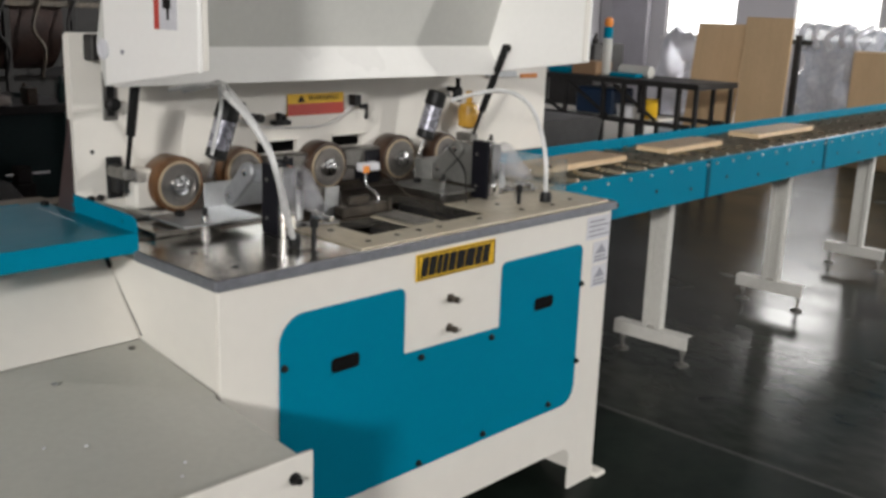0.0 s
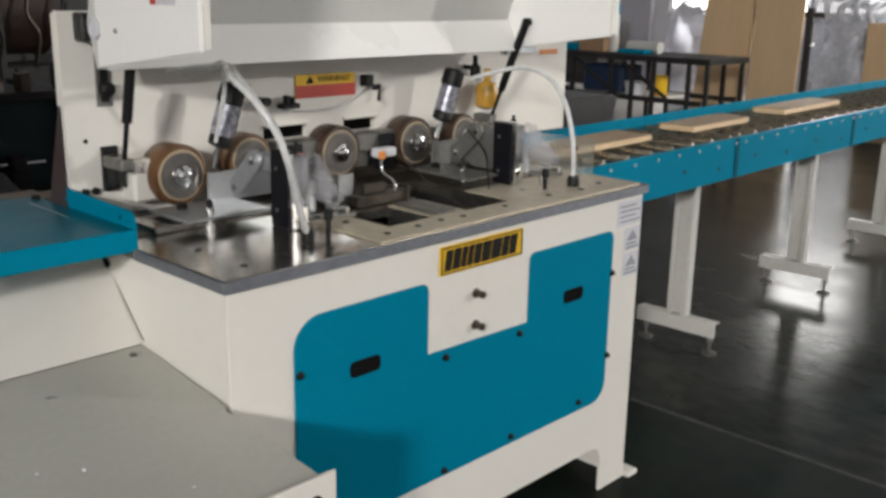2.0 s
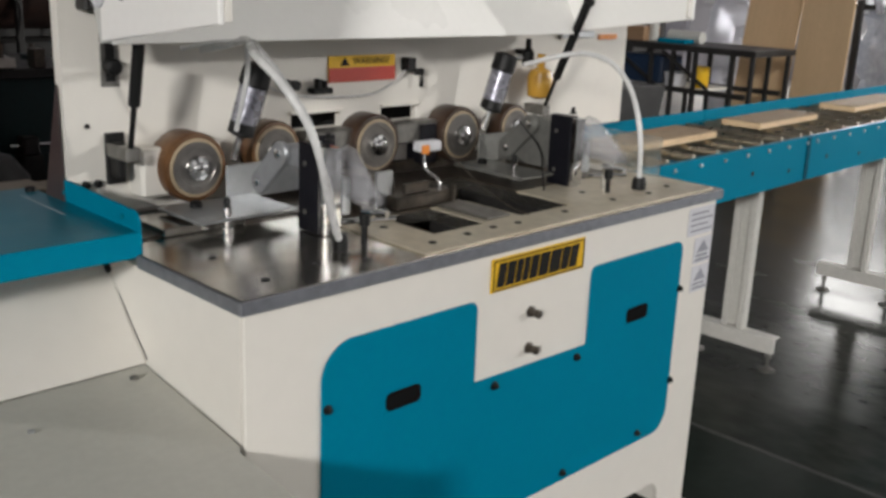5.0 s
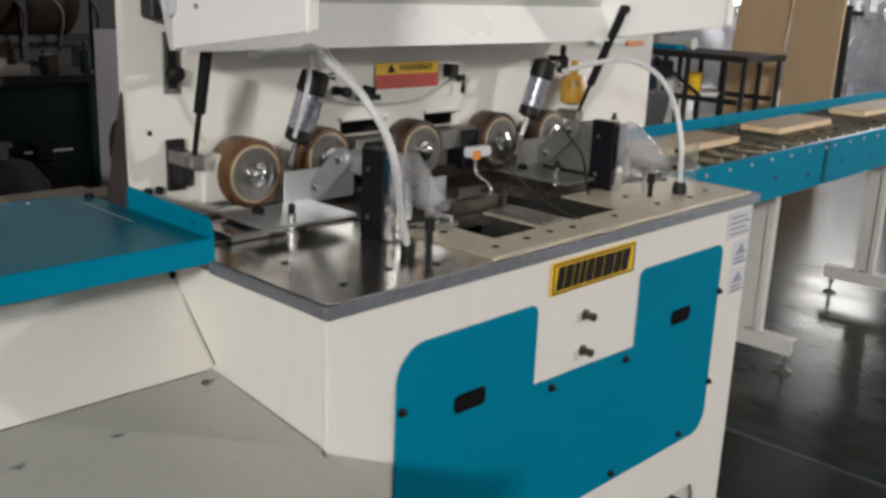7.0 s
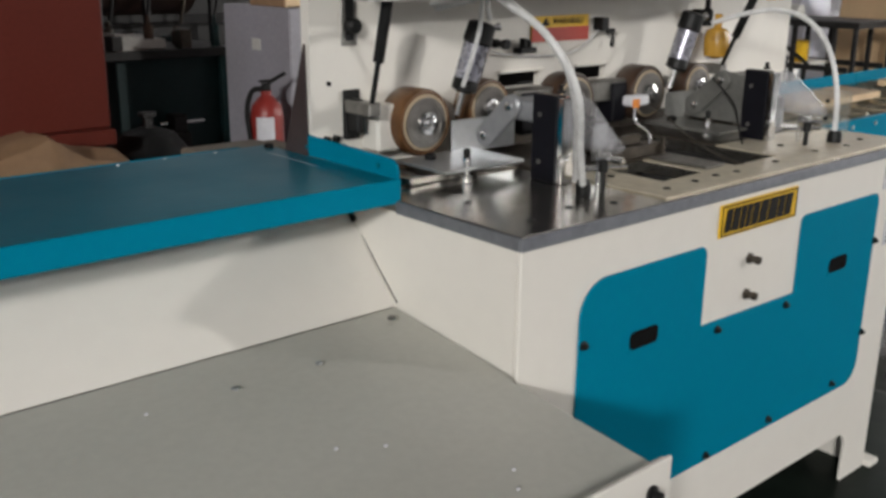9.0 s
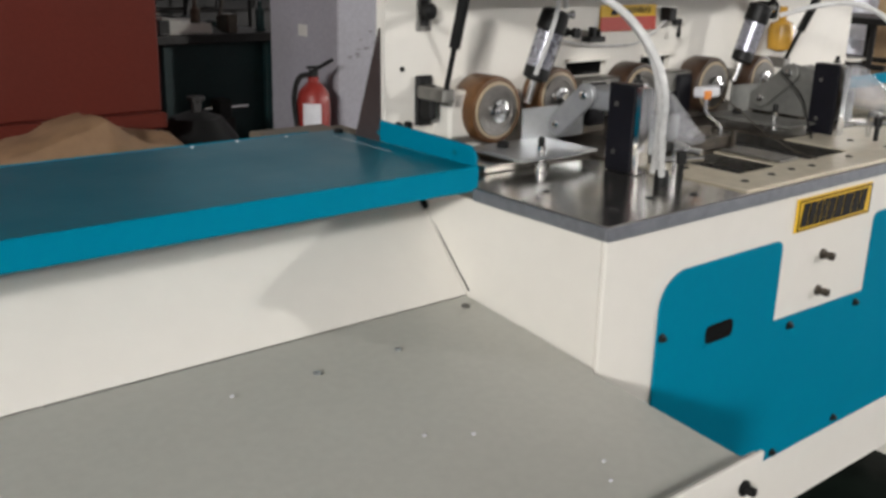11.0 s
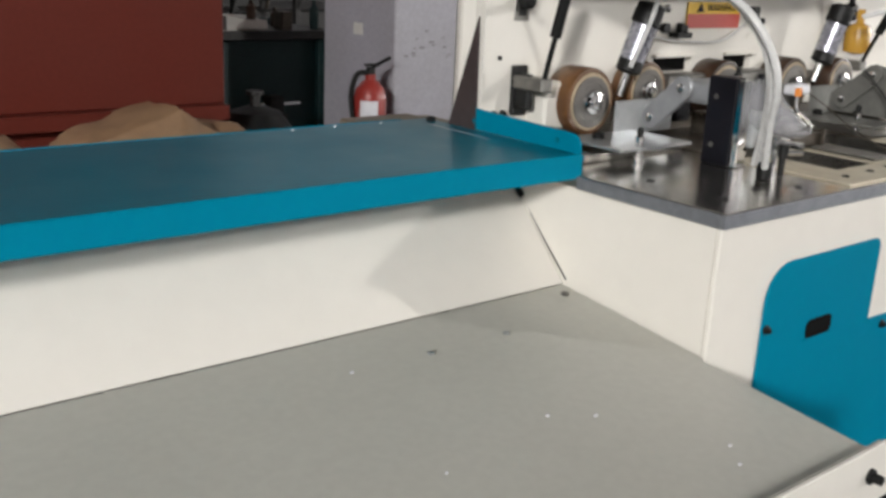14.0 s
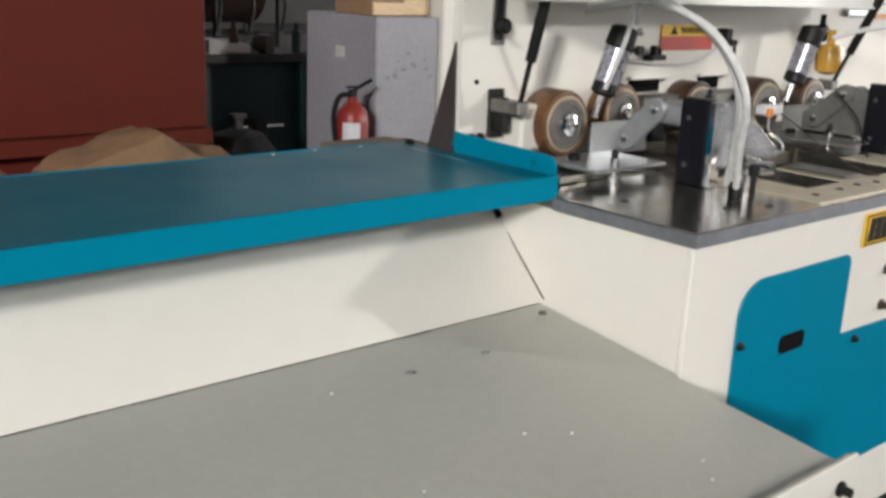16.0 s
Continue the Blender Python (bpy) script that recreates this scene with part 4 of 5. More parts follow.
# ---- roller conveyor in sections ----
CY0, CY1 = 1.90, 2.32
CUTS = [2.495, 3.585, 4.775, 5.965, 7.155, 8.345]
SWING = Matrix.Translation((2.495, 1.90, 0)) @ Matrix.Rotation(radians(1.2), 4, 'Z') @ Matrix.Translation((-2.495, -1.90, 0))
rollme = finish("roller", lathe(bmesh.new(), (0, CY0 + 0.012, 0), (0, 1, 0), [(0.005, 0), (0.005, 0.012), (0.013, 0.013), (0.0145, 0.015), (0.0145, CY1 - CY0 - 0.041), (0.013, CY1 - CY0 - 0.039), (0.005, CY1 - CY0 - 0.038), (0.005, CY1 - CY0 - 0.025)], 14), BRASSROLL)
nutme = finish("axle_nut", lathe(bmesh.new(), (0, CY0 - 0.001, -0.015), (0, -1, 0), [(0.006, 0), (0.006, 0.004), (0.003, 0.005)], 8), ZINC)
for k, (a, b) in enumerate(zip(CUTS, CUTS[1:])):
    con = thing("roller_conveyor", ((a + b) / 2, 2.18, FLOOR), "teal roller conveyor section on cream posts", "conveyor", "outfeed conveyor sections")
    for y, s in ((CY0, 1), (CY1, -1)):
        bm = bx(bmesh.new(), a + 0.002, b - 0.002, min(y, y + s * 0.004), max(y, y + s * 0.004), 0.79, 0.946, 0.001)
        flange = (a + 0.002, b - 0.002, min(y + s * 0.0042, y + s * 0.018), max(y + s * 0.0042, y + s * 0.018))
        bx(bm, *flange, 0.79, 0.7935)
        rail = part("side_rail", bm, TEAL, con)
        part("rail_flange", box(*flange, 0.9425, 0.946, 0.0006), TEALTOP, rail)
        bm = bx(bmesh.new(), b - 0.03, b - 0.002, min(y - s * 0.001, y - s * 0.004), max(y - s * 0.001, y - s * 0.004), 0.792, 0.944)
        part("joint_flange", bm, JOINTTEAL, rail)
        if s > 0:
            for i in range(4):
                part("rail_hole", lathe(bmesh.new(), (a + 0.15 + i * (b - a - 0.3) / 3, y - 0.0005, 0.86 - 0.02 * (i % 2)), (0, -1, 0), [(0.008, 0), (0.008, 0.0015)], 10), RUBBER, rail)
    part("far_guide", box(a + 0.002, b - 0.002, CY1 + 0.001, CY1 + 0.006, 0.90, 0.986, 0.001), TEAL, con)
    n = int((b - a) / 0.13)
    for i in range(n):
        x = a + 0.05 + i * (b - a - 0.08) / (n - 1)
        ro = part("roller", rollme, BRASSROLL, con, at=Matrix.Translation((x, 0, 0.940)))
        part("axle_nut", nutme, ZINC, ro, at=Matrix.Translation((x, 0, 0.940)))
    legs = [a] if k else []
    for x in legs:
        bm = bx(bmesh.new(), x + 0.046, x + 0.052, 2.07, 2.16, 0.1725, 0.785, 0.001)
        for y in (2.07, 2.155):
            bx(bm, x + 0.012, x + 0.0455, y, y + 0.005, 0.1725, 0.785, 0.001)
        for y in (2.0755, 2.1345):
            bx(bm, x + 0.012, x + 0.016, y, y + 0.02, 0.1725, 0.785, 0.001)
        part("post", bm, POSTGREY, con)
        bm = bx(bmesh.new(), x + 0.002, x + 0.007, 1.935, 2.295, 0.112, 0.172, 0.001)
        bx(bm, x + 0.0072, x + 0.056, 1.935, 2.295, 0.168, 0.172, 0.001)
        bx(bm, x + 0.0072, x + 0.02, 1.935, 1.94, 0.112, 0.1675, 0.001)
        bx(bm, x + 0.0072, x + 0.02, 2.29, 2.295, 0.112, 0.1675, 0.001)
        part("cross_foot", bm, POSTGREY, con)
        part("post_head", box(x - 0.03, x + 0.11, 1.93, 2.29, 0.7855, 0.7895, 0.001), POSTGREY, con)
        for y in (1.963, 2.265):
            bm = cyl(bmesh.new(), (x + 0.037, y, FLOOR + 0.01), (x + 0.037, y, 0.1675), 0.007)
            lathe(bm, (x + 0.037, y, FLOOR), (0, 0, 1), [(0.032, 0), (0.032, 0.006), (0.012, 0.016)], 16)
            lathe(bm, (x + 0.037, y, 0.082), (0, 0, 1), [(0.014, 0), (0.014, 0.012)], 6)
            part("levelling_foot", bm, CAST, con)
    if k == 0:
        part("bearer", box(a - 0.02, a + 0.08, 1.95, 2.28, 0.735, 0.785, 0.003), POSTGREY, con)
        part("motor_box", box(2.66, 2.80, 2.0, 2.12, 0.70, 0.785, 0.006), POSTGREY, con)
    if k == 1:
        part("under_box", box(a - 0.14, a - 0.02, 2.05, 2.2, 0.735, 0.785, 0.004), POSTGREY, con)
    con.matrix_basis = SWING @ con.matrix_basis

for x0, x1, y0, y1, turn in ((2.70, 3.185, 2.045, 2.20, 0.8), (3.49, 3.97, 2.05, 2.20, 0.6), (4.34, 4.99, 2.062, 2.215, 0.4)):
    hx, hy = (x1 - x0) / 2, (y1 - y0) / 2
    ob = thing("wood_board", (0, 0, 0), "short pale pine board with a brown top lying on the rollers", "board", "boards on the conveyor")
    # Edge and top differ in colour; the edge's light is painted in.
    part("core", box(-hx, hx, -hy, hy, 0.0, 0.0205, 0.002), PINE, ob, "pale pine edge, brightened for its light")
    part("top_face", box(-hx + 0.001, hx - 0.001, -hy + 0.001, hy - 0.001, 0.0207, 0.023, 0.001), BROWNPINE, ob, "brown top face")
    ob.matrix_basis = SWING @ pose((x0 + x1) / 2, (y0 + y1) / 2, 0.955, 0, 0, turn)

# ---- far end of the hall: bench, boards, wrapped goods ----
bench = thing("steel_bench", (9.1, 5.7, FLOOR), "long dark steel frame workbench with braces", "workbench")
part("benchtop", box(8.7, 9.5, 4.88, 7.4, 0.80, 0.86, 0.006), DARKIRON, bench)
for y in (4.9, 5.1, 5.5, 5.75, 6.0, 6.5, 7.3):
    for x in (8.72, 9.42):
        part("bench_leg", box(x, x + 0.04, y, y + 0.04, FLOOR, 0.7995, 0.003), DARKIRON, bench)
for y0, y1 in ((5.36, 5.9), (5.96, 6.5), (6.56, 7.3)):
    part("brace", tube(bmesh.new(), [(8.75, y0, 0.45), (8.75, y1, 0.78)], 0.02, 8, 0), DARKIRON, bench)
part("lower_rail", box(8.73, 8.77, 4.97, 7.3, 0.40, 0.45, 0.003), DARKIRON, bench)
part("lower_rail", box(9.43, 9.47, 4.97, 7.3, 0.40, 0.45, 0.003), DARKIRON, bench)
part("lower_shelf", box(8.775, 9.425, 5.5, 7.2, 0.41, 0.44, 0.003), WHITE, bench)
solo("blue_crate", box(8.9, 9.3, 6.0, 6.5, 0.441, 0.72, 0.02), BLUE, "dark blue plastic crate on the bench shelf", "crate")
solo("yellow_tin", lathe(bmesh.new(), (9.0, 5.6, 0.441), (0, 0, 1), [(0.08, 0), (0.085, 0.01), (0.085, 0.2), (0.07, 0.21)], 20), YELLOW, "yellow paint tin on the bench shelf", "tin")
solo("white_tub", lathe(bmesh.new(), (8.95, 5.85, 0.441), (0, 0, 1), [(0.1, 0), (0.12, 0.12), (0.125, 0.13), (0.11, 0.132)], 20), PAPER, "white plastic tub on the bench shelf", "tub")
solo("rolled_mat", lathe(bmesh.new(), (9.05, 5.65, 0.921), (0.1, 1, 0), [(0.03, 0), (0.06, 0.002), (0.06, 0.4), (0.03, 0.402)], 16), POSTGREY, "pale rolled mat on the steel bench", "roll")
solo("carton", box(8.8, 9.1, 6.18, 6.5, 0.861, 1.0, 0.006), KRAFT, "small brown carton on the steel bench", "carton")
solo("teal_cloth", box(8.75, 9.1, 6.52, 6.8, 0.861, 0.93, 0.02), TEAL, "folded teal cloth on the steel bench", "cloth")
solo("teal_tray", box(8.85, 9.15, 5.72, 6.05, 0.861, 0.90, 0.01), TEAL, "shallow teal tray on the steel bench", "tray")


def leaning_sheet(name, x, y0, y1, h, lean, material, label, yaw=0):
    bm = box(-0.012, 0.012, -(y1 - y0) / 2, (y1 - y0) / 2, 0.0, h, 0.003)
    ob = solo(name, bm, material, label, "board", "boards leaning by the windows")
    ob.matrix_basis = pose(x, (y0 + y1) / 2, FLOOR + 0.006, 0, lean, yaw)
    return ob


leaning_sheet("plywood_sheet", 9.75, 4.50, 5.02, 1.49, 3, PLY, "tall pale plywood sheet standing on edge")
leaning_sheet("plywood_sheet", 10.25, 5.32, 5.93, 1.42, 8, PLY, "brown board sheet leaning behind the plywood")
rack = thing("board_rack", (10.6, 5.0, FLOOR), "dark steel rack that the boards lean on", "rack")
for y in (4.7, 5.1, 5.6):
    part("rack_post", box(10.45, 10.51, y, y + 0.06, FLOOR, 1.35, 0.003), DARKIRON, rack)
part("rack_rail", box(10.515, 10.55, 4.6, 5.75, 1.25, 1.3, 0.003), DARKIRON, rack)


def lumpy(name, x0, x1, y0, y1, z0, z1, material, label, category, amp=0.05, seed=1, cuts=10):
    bm = bx(bmesh.new(), x0, x1, y0, y1, z0, z1)
    bmesh.ops.subdivide_edges(bm, edges=list(bm.edges), cuts=cuts, use_grid_fill=True)
    c = Vector(((x0 + x1) / 2, (y0 + y1) / 2, (z0 + z1) / 2))
    for v in bm.verts:
        k = (v.co.z - z0) / (z1 - z0)
        p = v.co * 3.1 + Vector((seed * 7.3, 0, 0))
        d = Vector((noise.noise(p), noise.noise(p + Vector((9, 3, 1))), noise.noise(p + Vector((2, 8, 5))) * k))
        f = noise.noise(v.co * 9 + Vector((seed, 0, 0))) * 0.35
        v.co += (d + (v.co - c).normalized() * f) * amp * min(1.0, k * 6 + 0.02)
        v.co.z = max(v.co.z, z0)
    return solo(name, bm, material, label, category)


load = lumpy("wrapped_pallet", 10.62, 11.5, 4.05, 4.80, FLOOR, 1.42, WRAP, "tall goods wrapped in bluish stretch film", "wrapped goods", 0.16, 2)
lumpy("wrapped_pallet", 11.3, 12.2, 3.2, 4.1, FLOOR, 1.30, WRAP, "goods wrapped in bluish stretch film", "wrapped goods", 0.16, 4)
lumpy("wrapped_sack", 10.7, 11.1, 6.12, 6.55, FLOOR, 1.36, WHITEBAG, "bundle wrapped in white plastic", "wrapped goods", 0.18, 3)
rng = random.Random(31)
for i in range(5):
    bm = bmesh.new()
    y = 4.12 + 0.15 * i
    tube(bm, [(10.60, y, 1.20 + rng.uniform(0, 0.1)), (10.57, y + 0.03, 1.34), (10.70, y + rng.uniform(-0.1, 0.1), 1.46), (10.95, y + 0.05, 1.44)], 0.035, 7)
    part("film_fold", bm, WHITEBAG, load, "loose white fold of film")
solo("tall_carton", box(10.25, 10.55, 3.3, 4.03, FLOOR, 1.22, 0.01), PLY, "tall pale brown carton beyond the conveyor", "carton")
bm = bx(bmesh.new(), 14.86, 14.98, 9.45, 10.2, FLOOR, ROOF, 0.01)
solo("wall_column", bm, LILAC, "grey painted hall column", "column", kind="structure")
can = thing("machine_stand", (13.0, 9.6, FLOOR), "cluttered dark stand with small tools", "stand")
part("stand_body", box(12.6, 13.4, 8.9, 10.3, FLOOR, 1.05, 0.01), DARKIRON, can)
for i in range(6):
    solo("tool_part", lathe(bmesh.new(), (12.75 + 0.1 * (i % 2), 9.0 + 0.2 * i, 1.051), (0, 0, 1), [(0.05, 0), (0.06 + 0.01 * (i % 3), 0.05), (0.03, 0.1 + 0.04 * (i % 3)), (0.02, 0.16 + 0.05 * (i % 2))], 12), (DARKIRON, GREYINK, ZINC)[i % 3], "small metal part on the dark stand", "tool")
pump = thing("hand_pump", (8.95, 6.16, 0.86), "upright pump with orange cap and teal collar", "pump")
part("barrel", lathe(bmesh.new(), (8.95, 6.16, 0.861), (0, 0, 1), [(0.045, 0), (0.05, 0.01), (0.05, 0.38), (0.04, 0.39)], 18), POSTGREY, pump)
part("collar", lathe(bmesh.new(), (8.95, 6.16, 1.2515), (0, 0, 1), [(0.045, 0), (0.05, 0.01), (0.05, 0.11), (0.04, 0.12)], 18), TEAL, pump)
part("cap", lathe(bmesh.new(), (8.95, 6.16, 1.3725), (0, 0, 1), [(0.035, 0), (0.05, 0.03), (0.045, 0.08), (0.02, 0.1)], 18), ORANGE, pump)
solo("steel_bin", prism(bmesh.new(), [(4.1, FLOOR), (4.72, FLOOR), (4.95, 0.88), (4.9, 0.90), (4.1, 0.90)], "y", 3.4, 4.0, 0.006), DARKIRON, "dark grey steel bin on the floor", "bin")

# ---- dark side of the hall behind the infeed table ----
red = thing("maroon_machine", (0.3, 4.4, FLOOR), "large maroon painted machine cabinet", "machine")
part("cabinet_front", box(-1.6, 1.372, 4.0, 4.03, 0.78, 2.1, 0.006), MAROON, red)
part("cabinet_ledge", box(-1.6, 1.372, 3.96, 4.03, 0.725, 0.779, 0.004), MAROON, red)
part("cabinet_body", box(-1.6, 1.36, 4.031, 4.9, 0.45, 2.1, 0.006), MAROON, red)
part("cabinet_base", box(-1.55, 1.33, 4.06, 4.85, FLOOR, 0.4495, 0.004), DARKIRON, red)
solo("pallet_stack", box(-0.6, 1.45, 3.2, 3.85, FLOOR, 0.52, 0.01), DARKIRON, "dark stacked pallet under brown paper", "pallet")


def draped(x0, x1, y0, y1, z0, ridge, seed):
    """A crumpled sheet: ridge holds (x, height) along its crest, and it falls to z0 at its edges."""
    nx, ny = 44, 18
    bm = bmesh.new()
    grid = []
    for i in range(nx + 1):
        x = x0 + (x1 - x0) * i / nx
        for (xa, za), (xb, zb) in zip(ridge, ridge[1:]):
            if xa <= x <= xb:
                crest = za + (zb - za) * (x - xa) / (xb - xa)
        row = []
        for j in range(ny + 1):
            v = j / ny
            p = Vector((x * 4.5, v * 2.0 + seed, seed))
            edge = min(1.0, 6 * (i / nx), 6 * (1 - i / nx), 5 * v, 5 * (1 - v))
            fold = abs(noise.noise(p)) * 0.035 + noise.noise(p * 3.1) * 0.008
            row.append(bm.verts.new((x + noise.noise(p * 2) * 0.01, y0 + (y1 - y0) * v, z0 + (crest - z0) * min(1.0, edge ** 0.5) * (0.90 + 0.1 * math.sin(math.pi * v)) - fold * edge)))
        grid.append(row)
    for a, b in zip(grid, grid[1:]):
        for j in range(ny):
            bm.faces.new((a[j], b[j], b[j + 1], a[j + 1]))
    bmesh.ops.recalc_face_normals(bm, faces=bm.faces)
    bmesh.ops.solidify(bm, geom=list(bm.faces), thickness=0.004)
    return solo("crumpled_paper", bm, KRAFT, "crumpled brown kraft paper lying on the pallet", "paper")


draped(0.56, 1.33, 3.38, 3.80, 0.53, [(0.56, 0.74), (0.68, 0.785), (0.80, 0.815), (0.96, 0.875), (1.03, 0.825), (1.10, 0.80), (1.33, 0.775)], 1.7)
draped(-0.55, 0.66, 3.30, 3.68, 0.53, [(-0.55, 0.80), (-0.1, 0.83), (0.30, 0.80), (0.52, 0.825), (0.66, 0.76)], 5.2)
RUSTMARK = mat("faded_rust_mark", (0.275, 0.26, 0.275), 0.7, 0.0, var=0.2, scale=30, grain=0.2)
cab = thing("metal_cabinet", (2.6, 4.6, FLOOR), "lilac-grey worn steel cabinet with rusty scuffs", "cabinet")
part("body", box(2.24, 2.58, 4.16, 4.72, FLOOR, 1.17, 0.006), LILAC, cab)
part("tag", box(2.2365, 2.2395, 4.40, 4.47, 0.98, 1.03, 0), POSTGREY, cab, "small beige tag")
rng = random.Random(3)
for i in range(16):
    x, z = rng.uniform(2.27, 2.53), rng.gauss(0.93, 0.025)
    s = rng.uniform(0.003, 0.014)
    part("rust_scuff", prism(bmesh.new(), [(x, z), (x + s * 2, z + rng.uniform(-0.3, 0.3) * s), (x + s * 2.6, z + s * 0.7), (x + s * 0.7, z + s)], 'y', 4.1585, 4.1597), RUSTMARK, cab)
for x0, x1, y0, h in ((2.25, 2.42, 4.2, 0.14), (2.43, 2.57, 4.22, 0.18)):
    cr = thing("wooden_crate", (x0, y0, 1.171), "small pale wooden crate on the cabinet", "crate")
    part("crate_body", box(x0, x1, y0 + 0.012, y0 + 0.3, 1.171, 1.171 + h, 0.004), KRAFT, cr)
    for j in range(2):
        part("slat", box(x0, x1, y0, y0 + 0.0115, 1.175 + j * h * 0.55, 1.171 + j * h * 0.55 + h * 0.4, 0.002), PINE, cr)
ext = thing("fire_extinguisher", (2.17, 4.27, 0.42), "red fire extinguisher with black hose and label", "fire extinguisher")
part("cylinder", lathe(bmesh.new(), (2.17, 4.27, 0.421), (0, 0, 1), [(0.055, 0), (0.067, 0.01), (0.068, 0.33), (0.06, 0.37), (0.034, 0.40), (0.022, 0.41), (0.022, 0.43)], 28), EXTRED, ext)
part("paper_label", prism(bmesh.new(), [(2.17 + 0.0695 * math.cos(a), 4.27 + 0.0695 * math.sin(a)) for a in [radians(200 + 8 * i) for i in range(9)]] + [(2.17 + 0.065 * math.cos(a), 4.27 + 0.065 * math.sin(a)) for a in [radians(264 - 8 * i) for i in range(9)]], 'z', 0.59, 0.75), PAPER, ext)
bm = bx(bmesh.new(), 2.155, 2.185, 4.255, 4.285, 0.851, 0.88, 0.003)
bx(bm, 2.14, 2.215, 4.26, 4.28, 0.885, 0.895, 0.003)
tube(bm, [(2.16, 4.265, 0.87), (2.20, 4.255, 0.895), (2.245, 4.24, 0.92)], 0.008)
part("valve_handle", bm, RUBBER, ext)
part("hose", tube(bmesh.new(), [(2.16, 4.27, 0.86), (2.11, 4.28, 0.85), (2.09, 4.29, 0.77), (2.095, 4.28, 0.66), (2.096, 4.27, 0.55)], 0.011), RUBBER, ext)
ext.matrix_basis = Matrix.Translation((-0.105, -0.19, 0.0)) @ ext.matrix_basis
solo("steel_stand", box(1.95, 2.18, 3.98, 4.15, FLOOR, 0.42, 0.006), DARKIRON, "dark steel box under the extinguisher", "stand")
wb = thing("dark_workbench", (1.85, 5.1, FLOOR), "dark teal workbench crowded with tools", "workbench")
part("benchtop", box(1.35, 2.32, 4.75, 5.5, 0.93, 0.97, 0.004), DARKIRON, wb)
part("drawer_block", box(1.75, 2.28, 4.82, 5.4, 0.35, 0.929, 0.006), DARKTEAL, wb)
for x in (1.38, 2.25):
    for y in (4.78, 5.42):
        part("bench_leg", box(x, x + 0.04, y, y + 0.04, FLOOR, 0.9295, 0.003), DARKTEAL, wb)
part("shelf", box(1.40, 2.28, 4.82, 5.4, 0.30, 0.33, 0.003), DARKTEAL, wb)
rng = random.Random(12)
CL = [(DARKTEAL, "box"), (DARKIRON, "tool"), (RUSTBROWN, "carton"), (GRIMY, "tool"), (DARKIRON, "tool"), (GRIMY, "box")]
for i in range(16):
    x, y = 1.42 + 0.055 * i, 4.82 + 0.18 * (i % 3)
    m, c = CL[rng.randrange(len(CL))]
    h = rng.uniform(0.04, 0.16)
    if i % 2:
        bm = lathe(bmesh.new(), (x, y, 0.971), (0, 0, 1), [(0.02, 0), (0.022, 0.005), (0.022, h * 0.7), (0.01, h * 0.8), (0.01, h)], 12)
    else:
        bm = box(x - 0.025, x + 0.025, y - 0.04, y + 0.04, 0.971, 0.971 + h * 0.6, 0.003)
    solo("bench_clutter", bm, m, "small workshop item on the dark workbench", c, "clutter on the workbench")
for i in range(12):
    x, y = 1.45 + 0.07 * i, 4.9 + 0.12 * (i % 3)
    bm = box(x - 0.03, x + 0.03, y - 0.05, y + 0.05, 0.331, 0.331 + rng.uniform(0.08, 0.3), 0.004) if x < 1.72 else None
    if bm:
        solo("shelf_clutter", bm, CL[i % 2][0], "dark workshop item under the workbench", "box", "clutter under the workbench")
RUSTY = mat("rusty_brown_iron", (0.06, 0.026, 0.018), 0.6, 0.2, var=0.3, scale=6, grain=0.2, bump=0.3, col2=(0.03, 0.022, 0.02))
old = thing("old_lathe", (2.6, 7.0, FLOOR), "old dark red machine with bright metal frames", "machine")
part("bed", box(0.8, 5.2, 6.6, 7.6, FLOOR, 0.95, 0.02), DARKIRON, old)
part("drum", lathe(bmesh.new(), (2.3, 6.8, 1.32), (1, 0, 0), [(0.2, 0), (0.33, 0.02), (0.33, 0.75), (0.2, 0.78)], 28), RUSTY, old)
part("drum_cradle", box(2.4, 3.0, 6.7, 7.3, 0.951, 1.1, 0.01), DARKIRON, old)
for x in (2.2, 2.65, 3.1):
    part("frame_post", box(x, x + 0.04, 6.45, 6.49, FLOOR, 1.6, 0.004), DARKIRON, old)
part("frame_rail", box(2.1, 3.3, 6.40, 6.445, 1.42, 1.46, 0.004), GRIMY, old)
for i in range(5):
    x = 2.15 + 0.23 * i
    part("pipe", tube(bmesh.new(), [(x, 6.36, 0.97), (x + 0.02, 6.34, 1.15), (x - 0.04, 6.36, 1.3), (x + 0.06, 6.38, 1.55)], 0.012), (GRIMY, DARKIRON, DARKIRON)[i % 3], old)
part("control_box", box(1.75, 2.05, 6.4, 6.6, 0.96, 1.5, 0.01), DARKIRON, old)
solo("tool_cupboard", box(-0.5, 2.0, 8.2, 8.9, FLOOR, 2.2, 0.02), DARKTEAL, "tall dark teal tool cupboard", "cupboard")
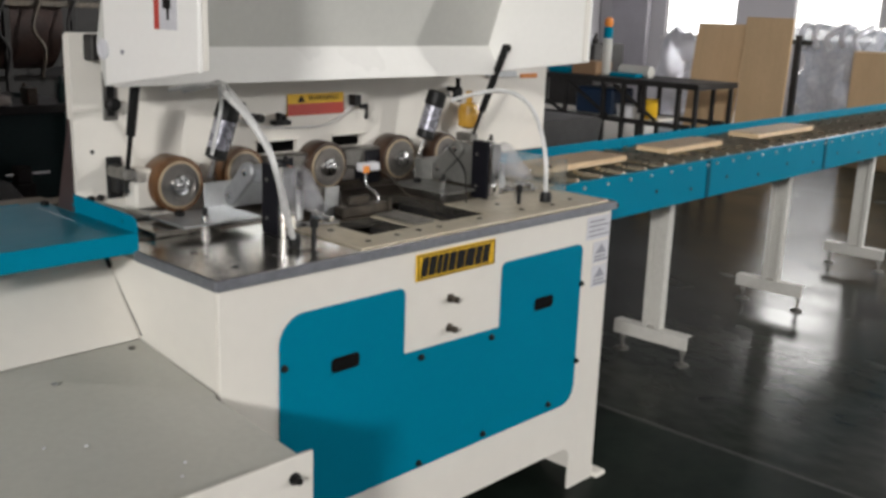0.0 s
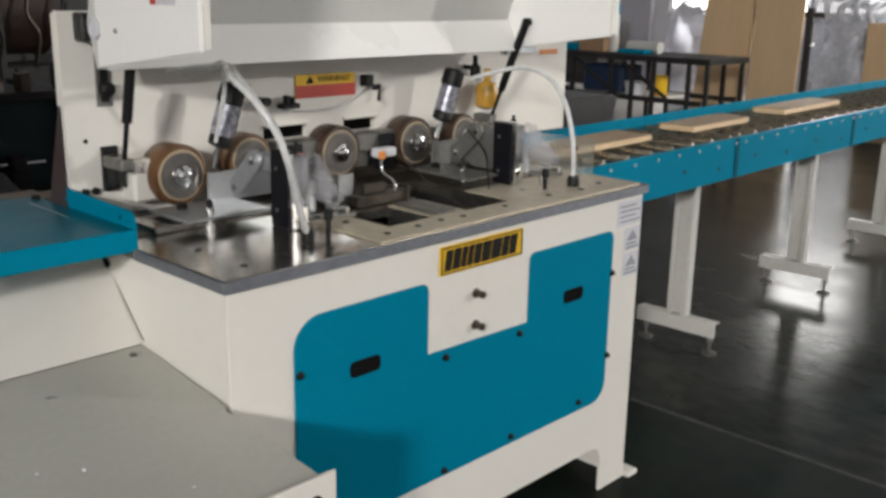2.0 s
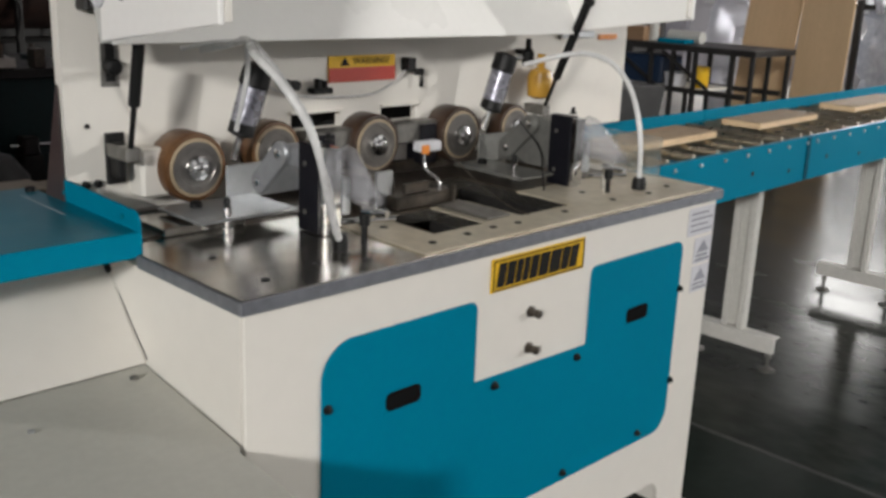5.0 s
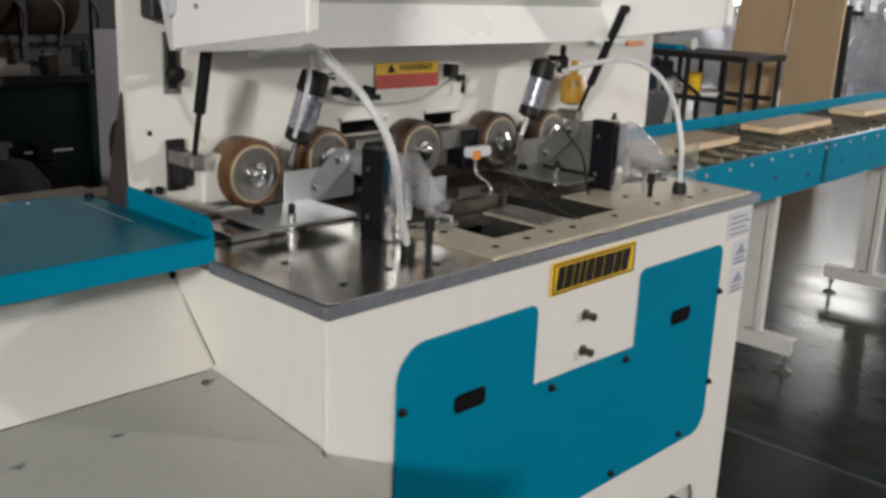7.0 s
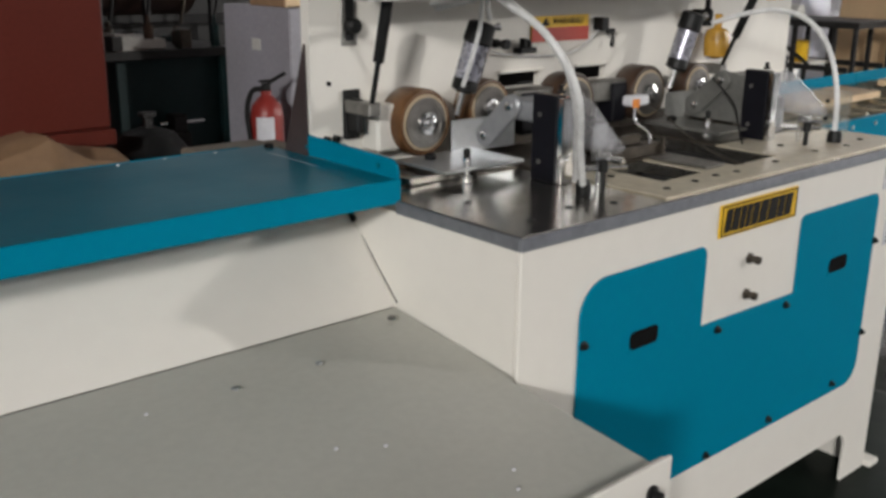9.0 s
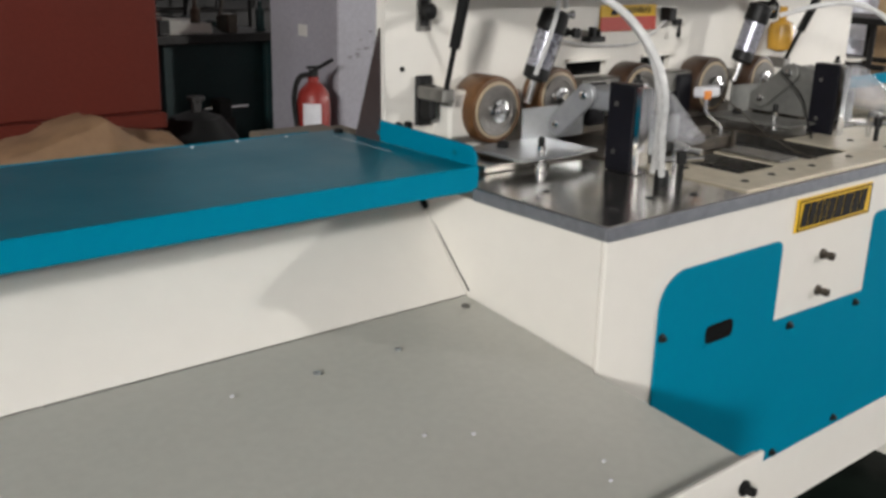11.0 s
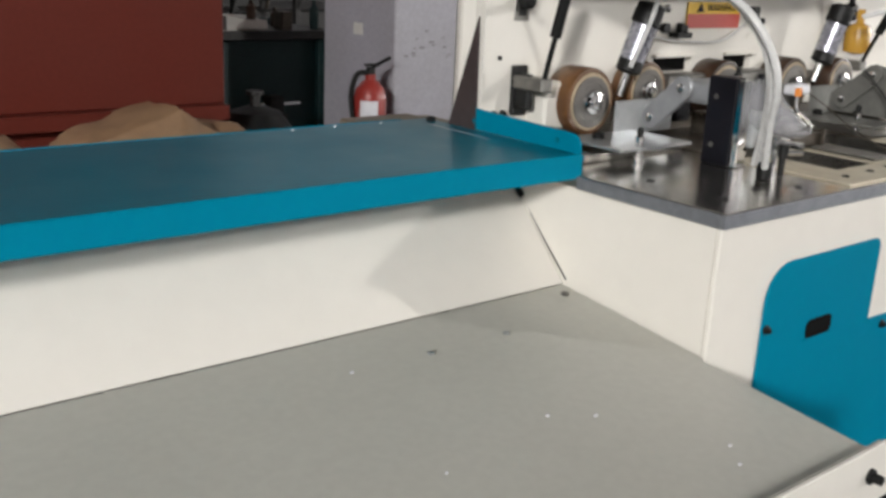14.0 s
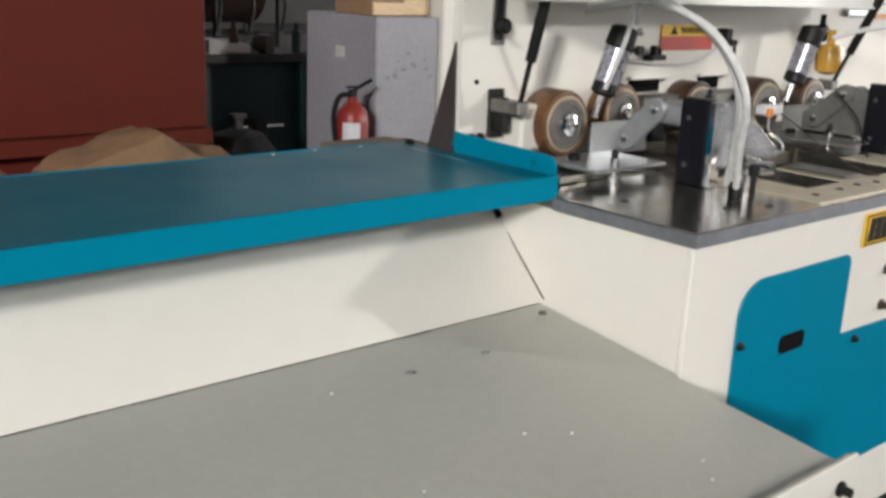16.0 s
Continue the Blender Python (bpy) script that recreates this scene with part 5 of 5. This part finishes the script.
solo("tool_cupboard", box(3.4, 5.6, 8.4, 9.2, FLOOR, 2.0, 0.02), DARKIRON, "tall dark steel cupboard", "cupboard")

# ---- pale panel beside the cabinet ----
solo("cream_machine_panel", box(2.59, 3.2, 4.14, 4.5, FLOOR, 1.7, 0.008), WHITE, "cream painted machine side standing beside the cabinet", "machine")
lumpy("beige_cloth", 1.74, 1.95, 4.78, 4.98, 0.971, 1.03, POSTGREY, "crumpled beige cloth on the workbench", "cloth", 0.04, 11, 6)

rng = random.Random(21)
for i in range(9):
    x, y = 1.42 + 0.1 * i, 5.65 + 0.25 * (i % 3)
    h = rng.uniform(0.9, 1.5)
    solo("bottle_rack_tube", lathe(bmesh.new(), (x, y, FLOOR), (0, 0, 1), [(0.03, 0), (0.03, h - 0.1), (0.015, h - 0.05), (0.015, h)], 12), (GRIMY, DARKIRON, DARKTEAL, CAST)[i % 4], "upright metal tube standing behind the workbench", "tube", "tubes behind the workbench")
lumpy("grey_sack", 1.45, 1.72, 4.45, 4.72, FLOOR, 0.62, DARKIRON, "slumped dark grey sack before the dark workbench", "sack", 0.10, 13, 8)
tank = thing("black_tank", (1.6, 3.95, FLOOR), "black round tank standing beside the maroon machine", "tank")
part("tank_body", lathe(bmesh.new(), (1.60, 4.2, FLOOR), (0, 0, 1), [(0.14, 0), (0.16, 0.02), (0.16, 0.6), (0.1, 0.68), (0.04, 0.7)], 24), RUBBER, tank)
part("tank_valve", lathe(bmesh.new(), (1.60, 4.2, FLOOR + 0.7), (0, 0, 1), [(0.02, 0), (0.02, 0.04), (0.035, 0.045), (0.035, 0.06)], 14), DARKIRON, tank)
sv = thing("drill_vice", (2.0, 4.85, 0.33), "small dark metal vice on the bench shelf", "vice")
part("jaw", box(1.95, 2.02, 4.70, 4.78, 0.60, 0.68, 0.006), DARKIRON, sv)
part("spindle", cyl(bmesh.new(), (1.9, 4.74, 0.64), (2.12, 4.74, 0.64), 0.01), CHROME, sv)
part("vice_foot", box(1.94, 2.03, 4.69, 4.79, FLOOR, 0.5995, 0.004), DARKIRON, sv)
